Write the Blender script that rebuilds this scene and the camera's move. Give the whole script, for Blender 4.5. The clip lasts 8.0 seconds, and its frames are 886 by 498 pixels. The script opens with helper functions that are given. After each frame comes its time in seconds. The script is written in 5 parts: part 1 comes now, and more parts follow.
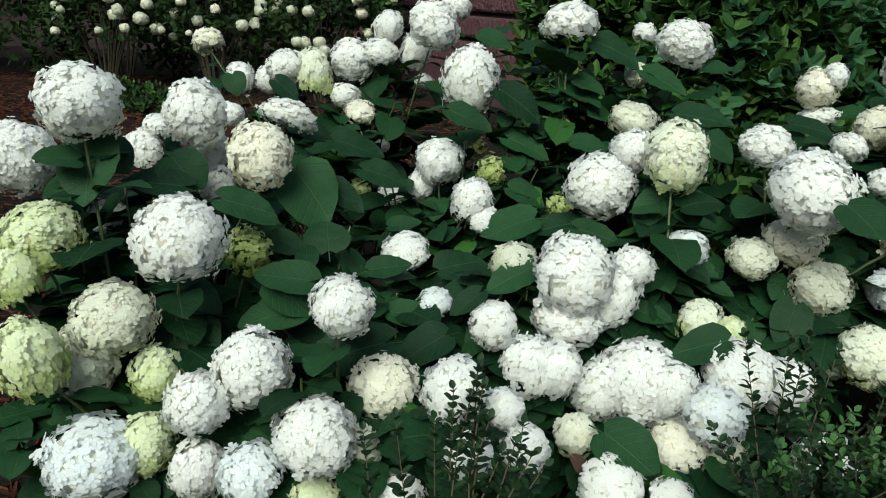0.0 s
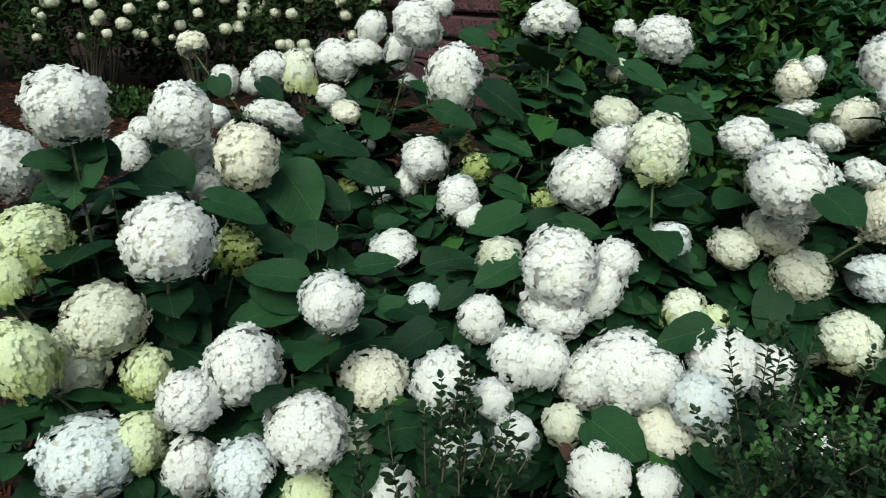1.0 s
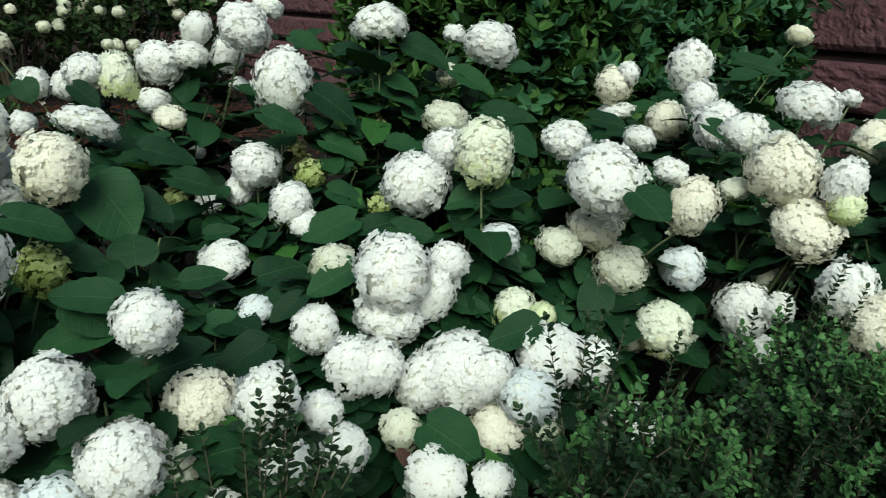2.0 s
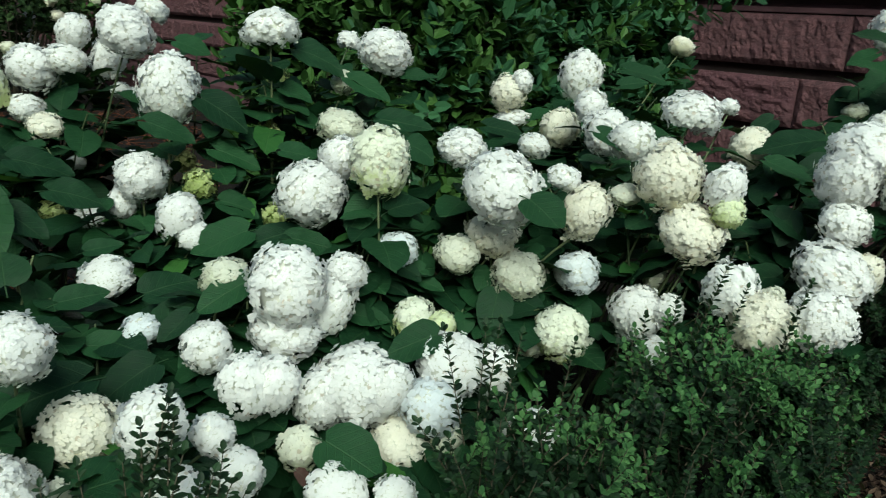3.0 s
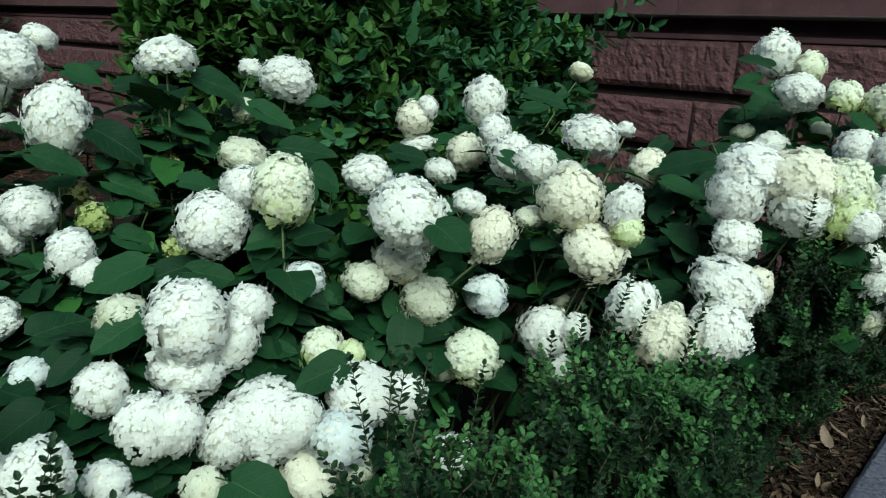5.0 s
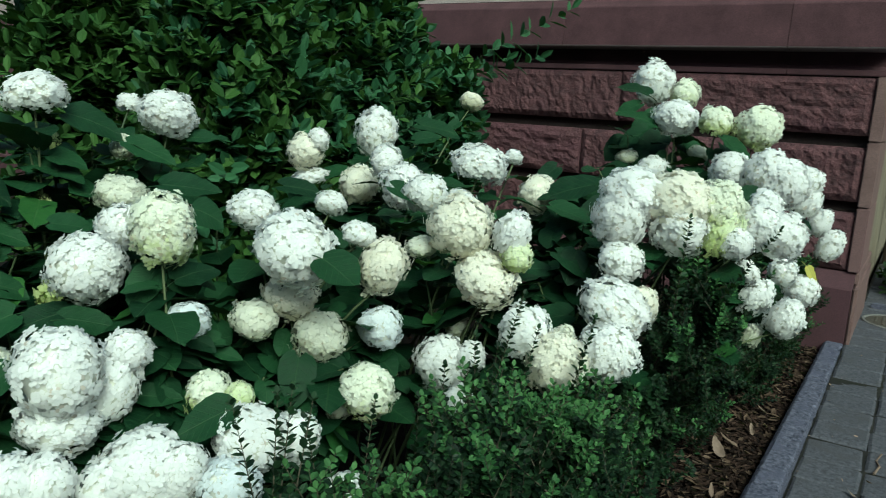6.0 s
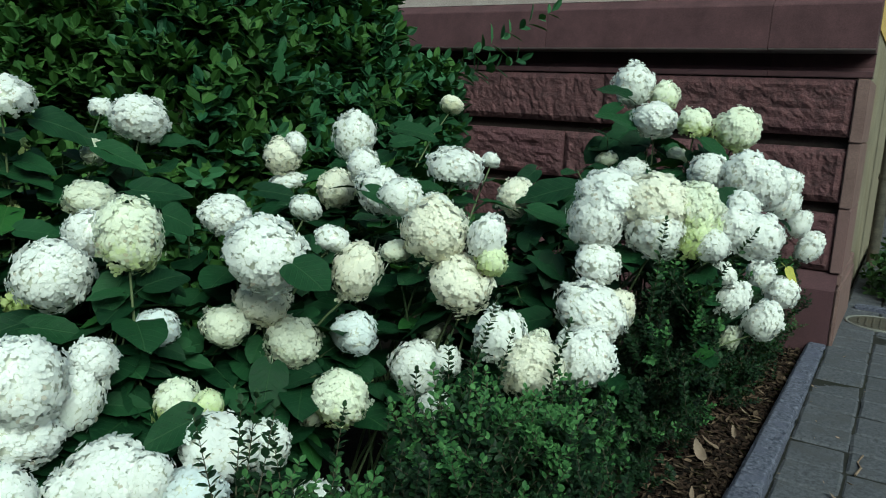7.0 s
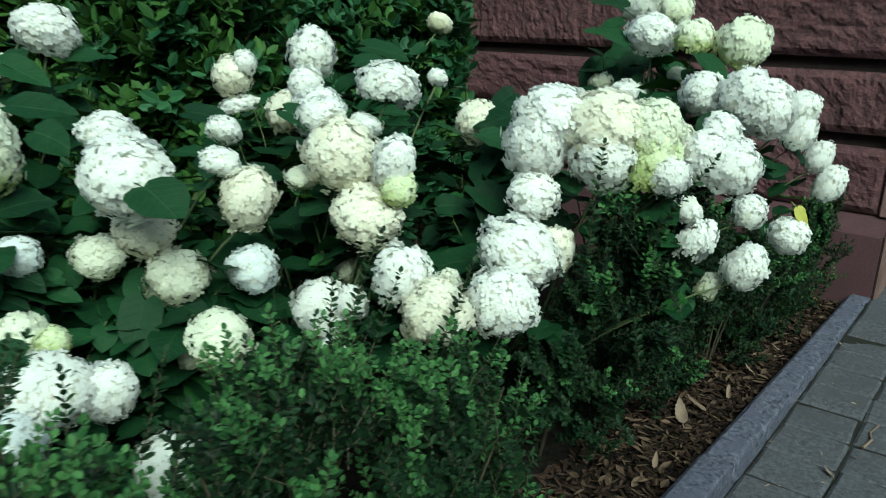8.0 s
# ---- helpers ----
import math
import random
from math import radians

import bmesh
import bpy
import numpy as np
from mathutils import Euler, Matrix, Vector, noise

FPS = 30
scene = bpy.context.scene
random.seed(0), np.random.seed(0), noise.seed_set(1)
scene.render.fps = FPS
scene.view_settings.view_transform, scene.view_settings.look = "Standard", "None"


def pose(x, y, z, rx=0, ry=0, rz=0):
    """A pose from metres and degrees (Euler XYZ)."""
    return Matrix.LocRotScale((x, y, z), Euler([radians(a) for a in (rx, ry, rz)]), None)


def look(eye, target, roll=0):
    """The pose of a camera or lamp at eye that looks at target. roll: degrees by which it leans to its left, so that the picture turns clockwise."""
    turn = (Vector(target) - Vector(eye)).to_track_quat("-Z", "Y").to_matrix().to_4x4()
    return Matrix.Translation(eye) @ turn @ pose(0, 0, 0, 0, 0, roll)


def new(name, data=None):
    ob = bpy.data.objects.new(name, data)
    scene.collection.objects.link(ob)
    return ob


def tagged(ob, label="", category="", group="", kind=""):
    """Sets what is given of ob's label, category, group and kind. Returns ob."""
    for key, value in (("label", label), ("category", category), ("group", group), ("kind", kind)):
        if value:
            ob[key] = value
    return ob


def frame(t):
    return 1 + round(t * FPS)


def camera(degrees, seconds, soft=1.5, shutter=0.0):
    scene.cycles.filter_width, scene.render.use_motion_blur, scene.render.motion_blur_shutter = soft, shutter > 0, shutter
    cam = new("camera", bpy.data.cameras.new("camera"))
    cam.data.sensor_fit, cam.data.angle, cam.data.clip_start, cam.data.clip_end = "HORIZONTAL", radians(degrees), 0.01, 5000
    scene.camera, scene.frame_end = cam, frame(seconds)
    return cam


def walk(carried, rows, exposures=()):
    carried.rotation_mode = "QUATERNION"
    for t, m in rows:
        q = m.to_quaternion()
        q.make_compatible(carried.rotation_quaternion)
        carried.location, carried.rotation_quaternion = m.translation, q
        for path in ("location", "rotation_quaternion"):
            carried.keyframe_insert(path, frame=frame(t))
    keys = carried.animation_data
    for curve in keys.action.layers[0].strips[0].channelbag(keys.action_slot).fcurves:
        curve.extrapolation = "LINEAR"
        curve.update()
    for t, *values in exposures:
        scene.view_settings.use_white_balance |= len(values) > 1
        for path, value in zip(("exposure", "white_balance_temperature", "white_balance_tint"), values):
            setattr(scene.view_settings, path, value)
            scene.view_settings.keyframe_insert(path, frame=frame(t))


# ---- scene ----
cam = camera(61.0, 8.0, soft=1.0, shutter=0.3)
PATH = [
    (0, (0.324, 1.473, 1.326), (1.115, 3.205, 0.715), 3.6),
    (0.5, (0.309, 1.448, 1.324), (1.098, 3.181, 0.713), 3.1),
    (1, (0.317, 1.445, 1.322), (1.136, 3.166, 0.714), 2.7),
    (1.5, (0.361, 1.44, 1.329), (1.362, 3.063, 0.725), 3.2),
    (2, (0.38, 1.43, 1.333), (1.527, 2.961, 0.749), 3.7),
    (2.2, (0.392, 1.428, 1.345), (1.567, 2.937, 0.76), 3.8),
    (3.3, (0.41, 1.443, 1.33), (1.802, 2.776, 0.796), 4.7),
    (3.5, (0.402, 1.44, 1.327), (1.809, 2.76, 0.799), 4.7),
    (4, (0.426, 1.45, 1.328), (1.85, 2.75, 0.798), 4.4),
    (4.2, (0.417, 1.454, 1.321), (1.86, 2.739, 0.803), 4.6),
    (5.3, (0.452, 1.419, 1.346), (1.995, 2.612, 0.903), 3.9),
    (5.5, (0.462, 1.415, 1.345), (2.04, 2.57, 0.928), 3.8),
    (5.7, (0.466, 1.386, 1.353), (2.077, 2.502, 0.954), 3.6),
    (6, (0.481, 1.396, 1.346), (2.139, 2.448, 0.965), 3.3),
    (6.5, (0.477, 1.378, 1.345), (2.167, 2.383, 0.975), 2.9),
    (7, (0.526, 1.369, 1.344), (2.199, 2.401, 0.975), 3.0),
    (7.5, (0.724, 1.204, 1.289), (2.301, 2.354, 0.854), 2.9),
    (8, (1.02, 1.142, 1.277), (2.544, 2.323, 0.747), 2.7),
]
walk(cam, [(t, look(eye, target, roll)) for t, eye, target, roll in PATH], [(0.0, 0.97, 6400, -10), (2.0, 0.95, 6350, -13), (4.0, 0.94, 6120, -19), (6.0, 0.99, 5950, -24), (7.4, 0.93, 5930, -26), (8.0, 1.11, 5930, -28)])

# ---- light: a bright overcast evening, open sky over the paved path ----
world = bpy.data.worlds.new("sky")
scene.world = world
world.use_nodes = True
wn, wl = world.node_tree.nodes, world.node_tree.links
sky = wn.new("ShaderNodeTexSky")
sky.sky_type, sky.sun_disc = "NISHITA", False
sky.sun_elevation, sky.sun_rotation = radians(42), radians(220)
sky.air_density, sky.dust_density = 1.2, 3.0
wl.new(sky.outputs[0], wn["Background"].inputs[0])
wn["Background"].inputs[1].default_value = 0.065
sun = new("sun", bpy.data.lights.new("sun", "SUN"))
sun.data.energy, sun.data.angle, sun.data.color = 2.0, radians(32), (1.0, 0.97, 0.92)
sun.matrix_world = look((-8.0, -8.5, 13), (1.5, 3, 0))

# ---- materials ----
def nodes(name):
    m = bpy.data.materials.new(name)
    m.use_nodes = True
    n, l = m.node_tree.nodes, m.node_tree.links
    return m, n, l, n["Principled BSDF"], n["Material Output"]


def put(n, kind, **kw):
    node = n.new("ShaderNode" + kind)
    for k, v in kw.items():
        node.inputs[k.replace("_", " ")].default_value = v
    return node


def mixed(n, l, fac, a, b, mode="MIX"):
    node = n.new("ShaderNodeMix")
    node.data_type, node.blend_type = "RGBA", mode
    for socket, v in ((node.inputs[0], fac), (node.inputs[6], a), (node.inputs[7], b)):
        if isinstance(v, (int, float)):
            socket.default_value = v
        elif isinstance(v, tuple):
            socket.default_value = (*v, 1)
        else:
            l.new(v, socket)
    return node.outputs[2]


def ramp(n, l, value, lo, hi):
    node = n.new("ShaderNodeMapRange")
    node.inputs[1].default_value, node.inputs[2].default_value = lo, hi
    l.new(value, node.inputs[0])
    return node.outputs[0]


def calc(n, l, op, a, b=0.0):
    node = n.new("ShaderNodeMath")
    node.operation = op
    for socket, v in ((node.inputs[0], a), (node.inputs[1], b)):
        if isinstance(v, (int, float)):
            socket.default_value = v
        else:
            l.new(v, socket)
    return node.outputs[0]


def bumped(n, l, bsdf, height, strength, distance):
    b = n.new("ShaderNodeBump")
    b.inputs["Strength"].default_value, b.inputs["Distance"].default_value = strength, distance
    l.new(height, b.inputs["Height"])
    l.new(b.outputs[0], bsdf.inputs["Normal"])


def stony(name, dark, light, accent, rough=0.85, scale=6.0, grain=120.0, bump=0.5, depth=0.004):
    """Mineral surfaces: large stains, medium mottling, fine grain and relief; every piece a little different."""
    m, n, l, bsdf, out = nodes(name)
    geo = n.new("ShaderNodeTexCoord").outputs["Object"]
    rnd = n.new("ShaderNodeObjectInfo").outputs["Random"]
    shift = n.new("ShaderNodeVectorMath")
    shift.operation = "ADD"
    l.new(geo, shift.inputs[0])
    comb = n.new("ShaderNodeCombineXYZ")
    l.new(calc(n, l, "MULTIPLY", rnd, 37.0), comb.inputs[0])
    l.new(comb.outputs[0], shift.inputs[1])
    big = put(n, "TexNoise", Scale=scale * 0.35, Detail=4.0)
    med = put(n, "TexNoise", Scale=scale * 2.2, Detail=6.0, Roughness=0.65)
    fine = put(n, "TexNoise", Scale=grain, Detail=4.0, Roughness=0.7)
    for t in (big, med, fine):
        l.new(shift.outputs[0], t.inputs["Vector"])
    c = mixed(n, l, ramp(n, l, med.outputs[0], 0.35, 0.68), dark, light)
    c = mixed(n, l, ramp(n, l, big.outputs[0], 0.52, 0.7), c, accent)
    c = mixed(n, l, ramp(n, l, fine.outputs[0], 0.3, 0.75), mixed(n, l, 0.45, c, (0.0, 0.0, 0.0)), c)
    c = mixed(n, l, calc(n, l, "MULTIPLY", rnd, 0.35), c, mixed(n, l, 0.5, c, dark))
    l.new(c, bsdf.inputs["Base Color"])
    bsdf.inputs["Specular IOR Level"].default_value = 0.2
    l.new(calc(n, l, "ADD", calc(n, l, "MULTIPLY", med.outputs[0], 0.3), rough - 0.15), bsdf.inputs["Roughness"])
    h = calc(n, l, "ADD", calc(n, l, "MULTIPLY", med.outputs[0], 1.0), calc(n, l, "MULTIPLY", fine.outputs[0], 0.35))
    bumped(n, l, bsdf, h, bump, depth)
    return m


def petal(name, top, low, split=-0.1, spread=0.7):
    """Sepals: one colour on the crown of the head and another below, each sepal a little different, thin enough to let light through."""
    m, n, l, bsdf, out = nodes(name)
    obj = n.new("ShaderNodeTexCoord").outputs["Object"]
    sep = n.new("ShaderNodeSeparateXYZ")
    l.new(obj, sep.inputs[0])
    noise_ = put(n, "TexNoise", Scale=2.2, Detail=2.0)
    l.new(obj, noise_.inputs["Vector"])
    isl = n.new("ShaderNodeNewGeometry").outputs["Random Per Island"]
    rnd = n.new("ShaderNodeObjectInfo").outputs["Random"]
    z = calc(n, l, "ADD", sep.outputs[2], calc(n, l, "MULTIPLY", calc(n, l, "SUBTRACT", noise_.outputs[0], 0.5), 1.6))
    z = calc(n, l, "ADD", z, calc(n, l, "MULTIPLY", calc(n, l, "SUBTRACT", rnd, 0.5), 0.5))
    z = calc(n, l, "ADD", z, calc(n, l, "MULTIPLY", calc(n, l, "SUBTRACT", isl, 0.5), 0.35))
    c = mixed(n, l, ramp(n, l, z, split - spread, split + spread), low, top)
    c = mixed(n, l, calc(n, l, "MULTIPLY", isl, 0.10), c, mixed(n, l, 0.5, c, (0.36, 0.40, 0.26)))
    old = n.new("ShaderNodeMath")
    old.operation = "GREATER_THAN"
    l.new(isl, old.inputs[0])
    old.inputs[1].default_value = 0.985
    c = mixed(n, l, calc(n, l, "MULTIPLY", old.outputs[0], 0.45), c, (0.35, 0.22, 0.10))
    l.new(c, bsdf.inputs["Base Color"])
    bsdf.inputs["Roughness"].default_value = 0.55
    bsdf.inputs["Specular IOR Level"].default_value = 0.1
    veins = put(n, "TexNoise", Scale=14.0, Detail=3.0)
    l.new(obj, veins.inputs["Vector"])
    bumped(n, l, bsdf, veins.outputs[0], 0.12, 0.05)
    tr = n.new("ShaderNodeBsdfTranslucent")
    l.new(c, tr.inputs[0])
    mx = n.new("ShaderNodeMixShader")
    mx.inputs[0].default_value = 0.5
    l.new(bsdf.outputs[0], mx.inputs[1])
    l.new(tr.outputs[0], mx.inputs[2])
    l.new(mx.outputs[0], out.inputs[0])
    return m


def leafy(name, dark, light, vein=0.0, rough=0.42, thin=0.15, size=9.0, by_island=False, gloss=0.4):
    """Leaves: veins where they are large, blotches, each leaf a little different, slightly see-through."""
    m, n, l, bsdf, out = nodes(name)
    obj = n.new("ShaderNodeTexCoord").outputs["Object"]
    rnd = n.new("ShaderNodeNewGeometry").outputs["Random Per Island"] if by_island else n.new("ShaderNodeObjectInfo").outputs["Random"]
    blot = put(n, "TexNoise", Scale=size, Detail=4.0)
    l.new(obj, blot.inputs["Vector"])
    f = calc(n, l, "ADD", calc(n, l, "MULTIPLY", rnd, 0.75), calc(n, l, "MULTIPLY", calc(n, l, "SUBTRACT", blot.outputs[0], 0.4), 0.7))
    c = mixed(n, l, ramp(n, l, f, 0.1, 1.0), dark, light)
    if vein:
        sep = n.new("ShaderNodeSeparateXYZ")
        l.new(obj, sep.inputs[0])
        ay = calc(n, l, "ABSOLUTE", sep.outputs[1])
        side = calc(n, l, "PINGPONG", calc(n, l, "SUBTRACT", sep.outputs[0], calc(n, l, "MULTIPLY", ay, 0.75)), 0.075)
        near_side = ramp(n, l, side, 0.012, 0.0)
        near_mid = ramp(n, l, ay, 0.018, 0.004)
        v = calc(n, l, "MAXIMUM", calc(n, l, "MULTIPLY", near_side, 0.55), near_mid)
        c = mixed(n, l, calc(n, l, "MULTIPLY", v, vein), c, (0.10, 0.17, 0.07))
        fine = put(n, "TexNoise", Scale=40.0, Detail=3.0)
        l.new(obj, fine.inputs["Vector"])
        h = calc(n, l, "SUBTRACT", calc(n, l, "MULTIPLY", fine.outputs[0], 0.4), v)
        bumped(n, l, bsdf, h, 0.3, 0.012)
    l.new(c, bsdf.inputs["Base Color"])
    l.new(calc(n, l, "ADD", calc(n, l, "MULTIPLY", blot.outputs[0], 0.25), rough), bsdf.inputs["Roughness"])
    bsdf.inputs["Specular IOR Level"].default_value = gloss
    tr = n.new("ShaderNodeBsdfTranslucent")
    l.new(mixed(n, l, 0.5, c, (0.10, 0.20, 0.02)), tr.inputs[0])
    mx = n.new("ShaderNodeMixShader")
    mx.inputs[0].default_value = thin
    l.new(bsdf.outputs[0], mx.inputs[1])
    l.new(tr.outputs[0], mx.inputs[2])
    l.new(mx.outputs[0], out.inputs[0])
    return m


TINTS = {
    "w": petal("petal_white", (0.905, 0.90, 0.905), (0.81, 0.83, 0.78), -0.75, 0.6),
    "b": petal("petal_cool_white", (0.86, 0.885, 0.92), (0.78, 0.82, 0.83), -0.6, 0.6),
    "k": petal("petal_greenish_white", (0.82, 0.82, 0.74), (0.68, 0.71, 0.54), -0.3, 0.7),
    "c": petal("petal_cream", (0.905, 0.88, 0.81), (0.84, 0.82, 0.66), -0.5, 0.6),
    "y": petal("petal_lime", (0.82, 0.86, 0.66), (0.60, 0.68, 0.30), -0.15, 0.6),
    "l": petal("petal_white_over_lime", (0.88, 0.89, 0.80), (0.66, 0.72, 0.38), -0.4, 0.35),
    "g": petal("petal_green", (0.60, 0.66, 0.34), (0.42, 0.50, 0.17), 0.0, 0.8),
    "o": petal("petal_olive", (0.42, 0.44, 0.22), (0.28, 0.30, 0.12), 0.1, 0.8),
}
core_mat = leafy("head_core", (0.62, 0.62, 0.54), (0.74, 0.73, 0.68), rough=0.7, thin=0.1)
green_core_mat = leafy("green_head_core", (0.08, 0.13, 0.02), (0.16, 0.22, 0.04), rough=0.7, thin=0.1)
leaf_mat = leafy("hydrangea_leaf", (0.0045, 0.020, 0.008), (0.017, 0.056, 0.020), vein=0.14, thin=0.06, rough=0.48, gloss=0.16)
young_leaf_mat = leafy("young_hydrangea_leaf", (0.018, 0.065, 0.018), (0.04, 0.11, 0.022), vein=0.15, thin=0.2, rough=0.55, gloss=0.15)
yellow_leaf_mat = leafy("yellowing_leaf", (0.35, 0.32, 0.06), (0.48, 0.44, 0.10), vein=0.4, thin=0.2)
withered_mat = leafy("withered_leaf", (0.05, 0.022, 0.02), (0.10, 0.045, 0.036), vein=0.3, thin=0.1)
stem_mat = leafy("green_stem", (0.04, 0.06, 0.026), (0.11, 0.13, 0.06), rough=0.55, thin=0.02)
twig_mat = leafy("brown_twig", (0.02, 0.018, 0.011), (0.055, 0.044, 0.028), rough=0.75, thin=0.02)
box_mat = leafy("box_leaf", (0.004, 0.012, 0.006), (0.020, 0.047, 0.018), gloss=0.2, rough=0.45, thin=0.12, by_island=True, size=5.0)
box_tip_mat = leafy("young_box_leaf", (0.026, 0.070, 0.024), (0.090, 0.185, 0.064), gloss=0.15, rough=0.45, thin=0.15, by_island=True, size=5.0)
shrub_mat = leafy("shrub_leaf", (0.018, 0.050, 0.011), (0.060, 0.125, 0.028), rough=0.5, thin=0.12, by_island=True, size=3.0, gloss=0.2)
shrub_cool_mat = leafy("cool_shrub_leaf", (0.015, 0.053, 0.023), (0.048, 0.125, 0.052), rough=0.5, thin=0.12, by_island=True, size=3.0, gloss=0.25)
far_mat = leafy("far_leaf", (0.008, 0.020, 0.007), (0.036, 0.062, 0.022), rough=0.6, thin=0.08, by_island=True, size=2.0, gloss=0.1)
ivy_mat = leafy("ivy_leaf", (0.02, 0.05, 0.015), (0.06, 0.12, 0.03), rough=0.4, thin=0.1, by_island=True, size=4.0)
chip_mat = leafy("bark_chip", (0.004, 0.0025, 0.0022), (0.052, 0.031, 0.025), rough=0.8, thin=0.0, by_island=True, size=30.0, gloss=0.1)
litter_mat = leafy("leaf_litter", (0.012, 0.007, 0.005), (0.15, 0.10, 0.075), rough=0.75, thin=0.1, by_island=True, size=20.0, gloss=0.1)
dry_mat = leafy("dry_leaf", (0.11, 0.072, 0.055), (0.28, 0.205, 0.17), rough=0.7, thin=0.1, size=12.0, gloss=0.15)
sandstone = stony("red_sandstone", (0.064, 0.031, 0.037), (0.155, 0.072, 0.083), (0.104, 0.045, 0.059), scale=7.0, grain=70.0, bump=1.0, depth=0.02)
sandstone_smooth = stony("smooth_red_sandstone", (0.062, 0.029, 0.036), (0.110, 0.053, 0.064), (0.086, 0.041, 0.053), scale=2.5, grain=160.0, bump=0.25, depth=0.003)
sandstone_top = stony("pale_and_skylit_sandstone", (0.36, 0.29, 0.29), (0.48, 0.40, 0.40), (0.40, 0.32, 0.32), scale=2.5, grain=160.0, bump=0.25, depth=0.003)
# Dressed corner stone; on the side plinth this pale tone paints sky light.
sandstone_pink = stony("dressed_and_sidelit_sandstone", (0.15, 0.09, 0.09), (0.23, 0.145, 0.14), (0.19, 0.11, 0.115), scale=2.5, grain=150.0, bump=0.3, depth=0.004)
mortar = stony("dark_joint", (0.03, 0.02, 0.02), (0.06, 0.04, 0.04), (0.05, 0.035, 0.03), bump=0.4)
granite = stony("grey_kerb_stone", (0.038, 0.039, 0.066), (0.185, 0.182, 0.255), (0.105, 0.103, 0.158), scale=26.0, grain=260.0, bump=0.9, depth=0.004)
paver_mat = stony("grey_paver", (0.050, 0.049, 0.062), (0.128, 0.124, 0.150), (0.076, 0.072, 0.084), scale=24.0, grain=170.0, bump=1.0, depth=0.003)
sand_mat = stony("joint_sand", (0.012, 0.011, 0.011), (0.032, 0.029, 0.027), (0.022, 0.022, 0.015), scale=8.0, bump=0.6)
soil_mat = stony("mulch_soil", (0.004, 0.0025, 0.002), (0.014, 0.008, 0.006), (0.008, 0.0045, 0.004), scale=9.0, grain=45.0, bump=1.0, depth=0.03)
plaster = stony("beige_plaster", (0.20, 0.165, 0.125), (0.30, 0.255, 0.195), (0.24, 0.19, 0.13), scale=1.5, grain=140.0, bump=0.3, depth=0.003)
ochre = stony("ochre_plaster", (0.46, 0.30, 0.09), (0.60, 0.42, 0.16), (0.50, 0.36, 0.16), scale=1.5, grain=140.0, bump=0.3, depth=0.003)
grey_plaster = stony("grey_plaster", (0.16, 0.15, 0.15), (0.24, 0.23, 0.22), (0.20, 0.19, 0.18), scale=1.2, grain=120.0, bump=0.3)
iron = stony("cast_iron", (0.05, 0.045, 0.04), (0.12, 0.10, 0.085), (0.10, 0.07, 0.05), rough=0.6, scale=9.0, bump=0.4)
red_chip_mat = leafy("red_bark_chip", (0.022, 0.008, 0.005), (0.12, 0.043, 0.027), rough=0.8, thin=0.0, by_island=True, size=30.0, gloss=0.1)


# ---- helpers of this scene ----
rng = np.random.default_rng(7)


def mesh_from(name, verts, faces, *mats, slots=None, smooth=False):
    me = bpy.data.meshes.new(name)
    me.from_pydata([tuple(v) for v in verts], [], faces)
    for m in mats:
        me.materials.append(m)
    if slots is not None:
        me.polygons.foreach_set("material_index", slots)
    if smooth:
        me.polygons.foreach_set("use_smooth", [True] * len(me.polygons))
    me.update()
    return me


def thing(name, place, label, category, group="", kind=""):
    ob = new(name)
    ob.location = place
    ob.empty_display_size = 0.05
    return tagged(ob, label, category, group, kind)


def child(name, me, parent, m=None, label="", kind=""):
    """One mesh object under a thing; m is its pose in the world."""
    ob = new(name, me)
    ob.parent = parent
    ob.matrix_basis = Matrix.Translation(-parent.location) @ (m or Matrix())
    return tagged(ob, label, kind=kind)


def on_part(name, me, holder, m):
    """One mesh object under a part whose mesh is given in world places."""
    ob = new(name, me)
    ob.parent = holder
    ob.matrix_basis = m
    return tagged(ob)


def part(name, bm, material, parent, label=""):
    me = bpy.data.meshes.new(name)
    bm.to_mesh(me)
    bm.free()
    me.materials.append(material)
    return child(name, me, parent, None, label)


def tube(points, r0, r1, sides=6):
    """A tapering tube along points."""
    pts = [Vector(p) for p in points]
    verts, faces = [], []
    for i, p in enumerate(pts):
        d = (pts[min(i + 1, len(pts) - 1)] - pts[max(i - 1, 0)]).normalized()
        a = d.orthogonal().normalized()
        b = d.cross(a)
        r = r0 + (r1 - r0) * i / (len(pts) - 1)
        for k in range(sides):
            t = 2 * math.pi * k / sides
            verts.append(p + r * (math.cos(t) * a + math.sin(t) * b))
    for i in range(len(pts) - 1):
        for k in range(sides):
            j = (k + 1) % sides
            faces.append((i * sides + k, i * sides + j, (i + 1) * sides + j, (i + 1) * sides + k))
    return verts, faces


def bezier(a, b, c, s):
    return (1 - s) ** 2 * a + 2 * s * (1 - s) * b + s * s * c


def merged(pieces):
    verts, faces = [], []
    for v, f in pieces:
        k = len(verts)
        verts += list(v)
        faces += [tuple(i + k for i in q) for q in f]
    return verts, faces


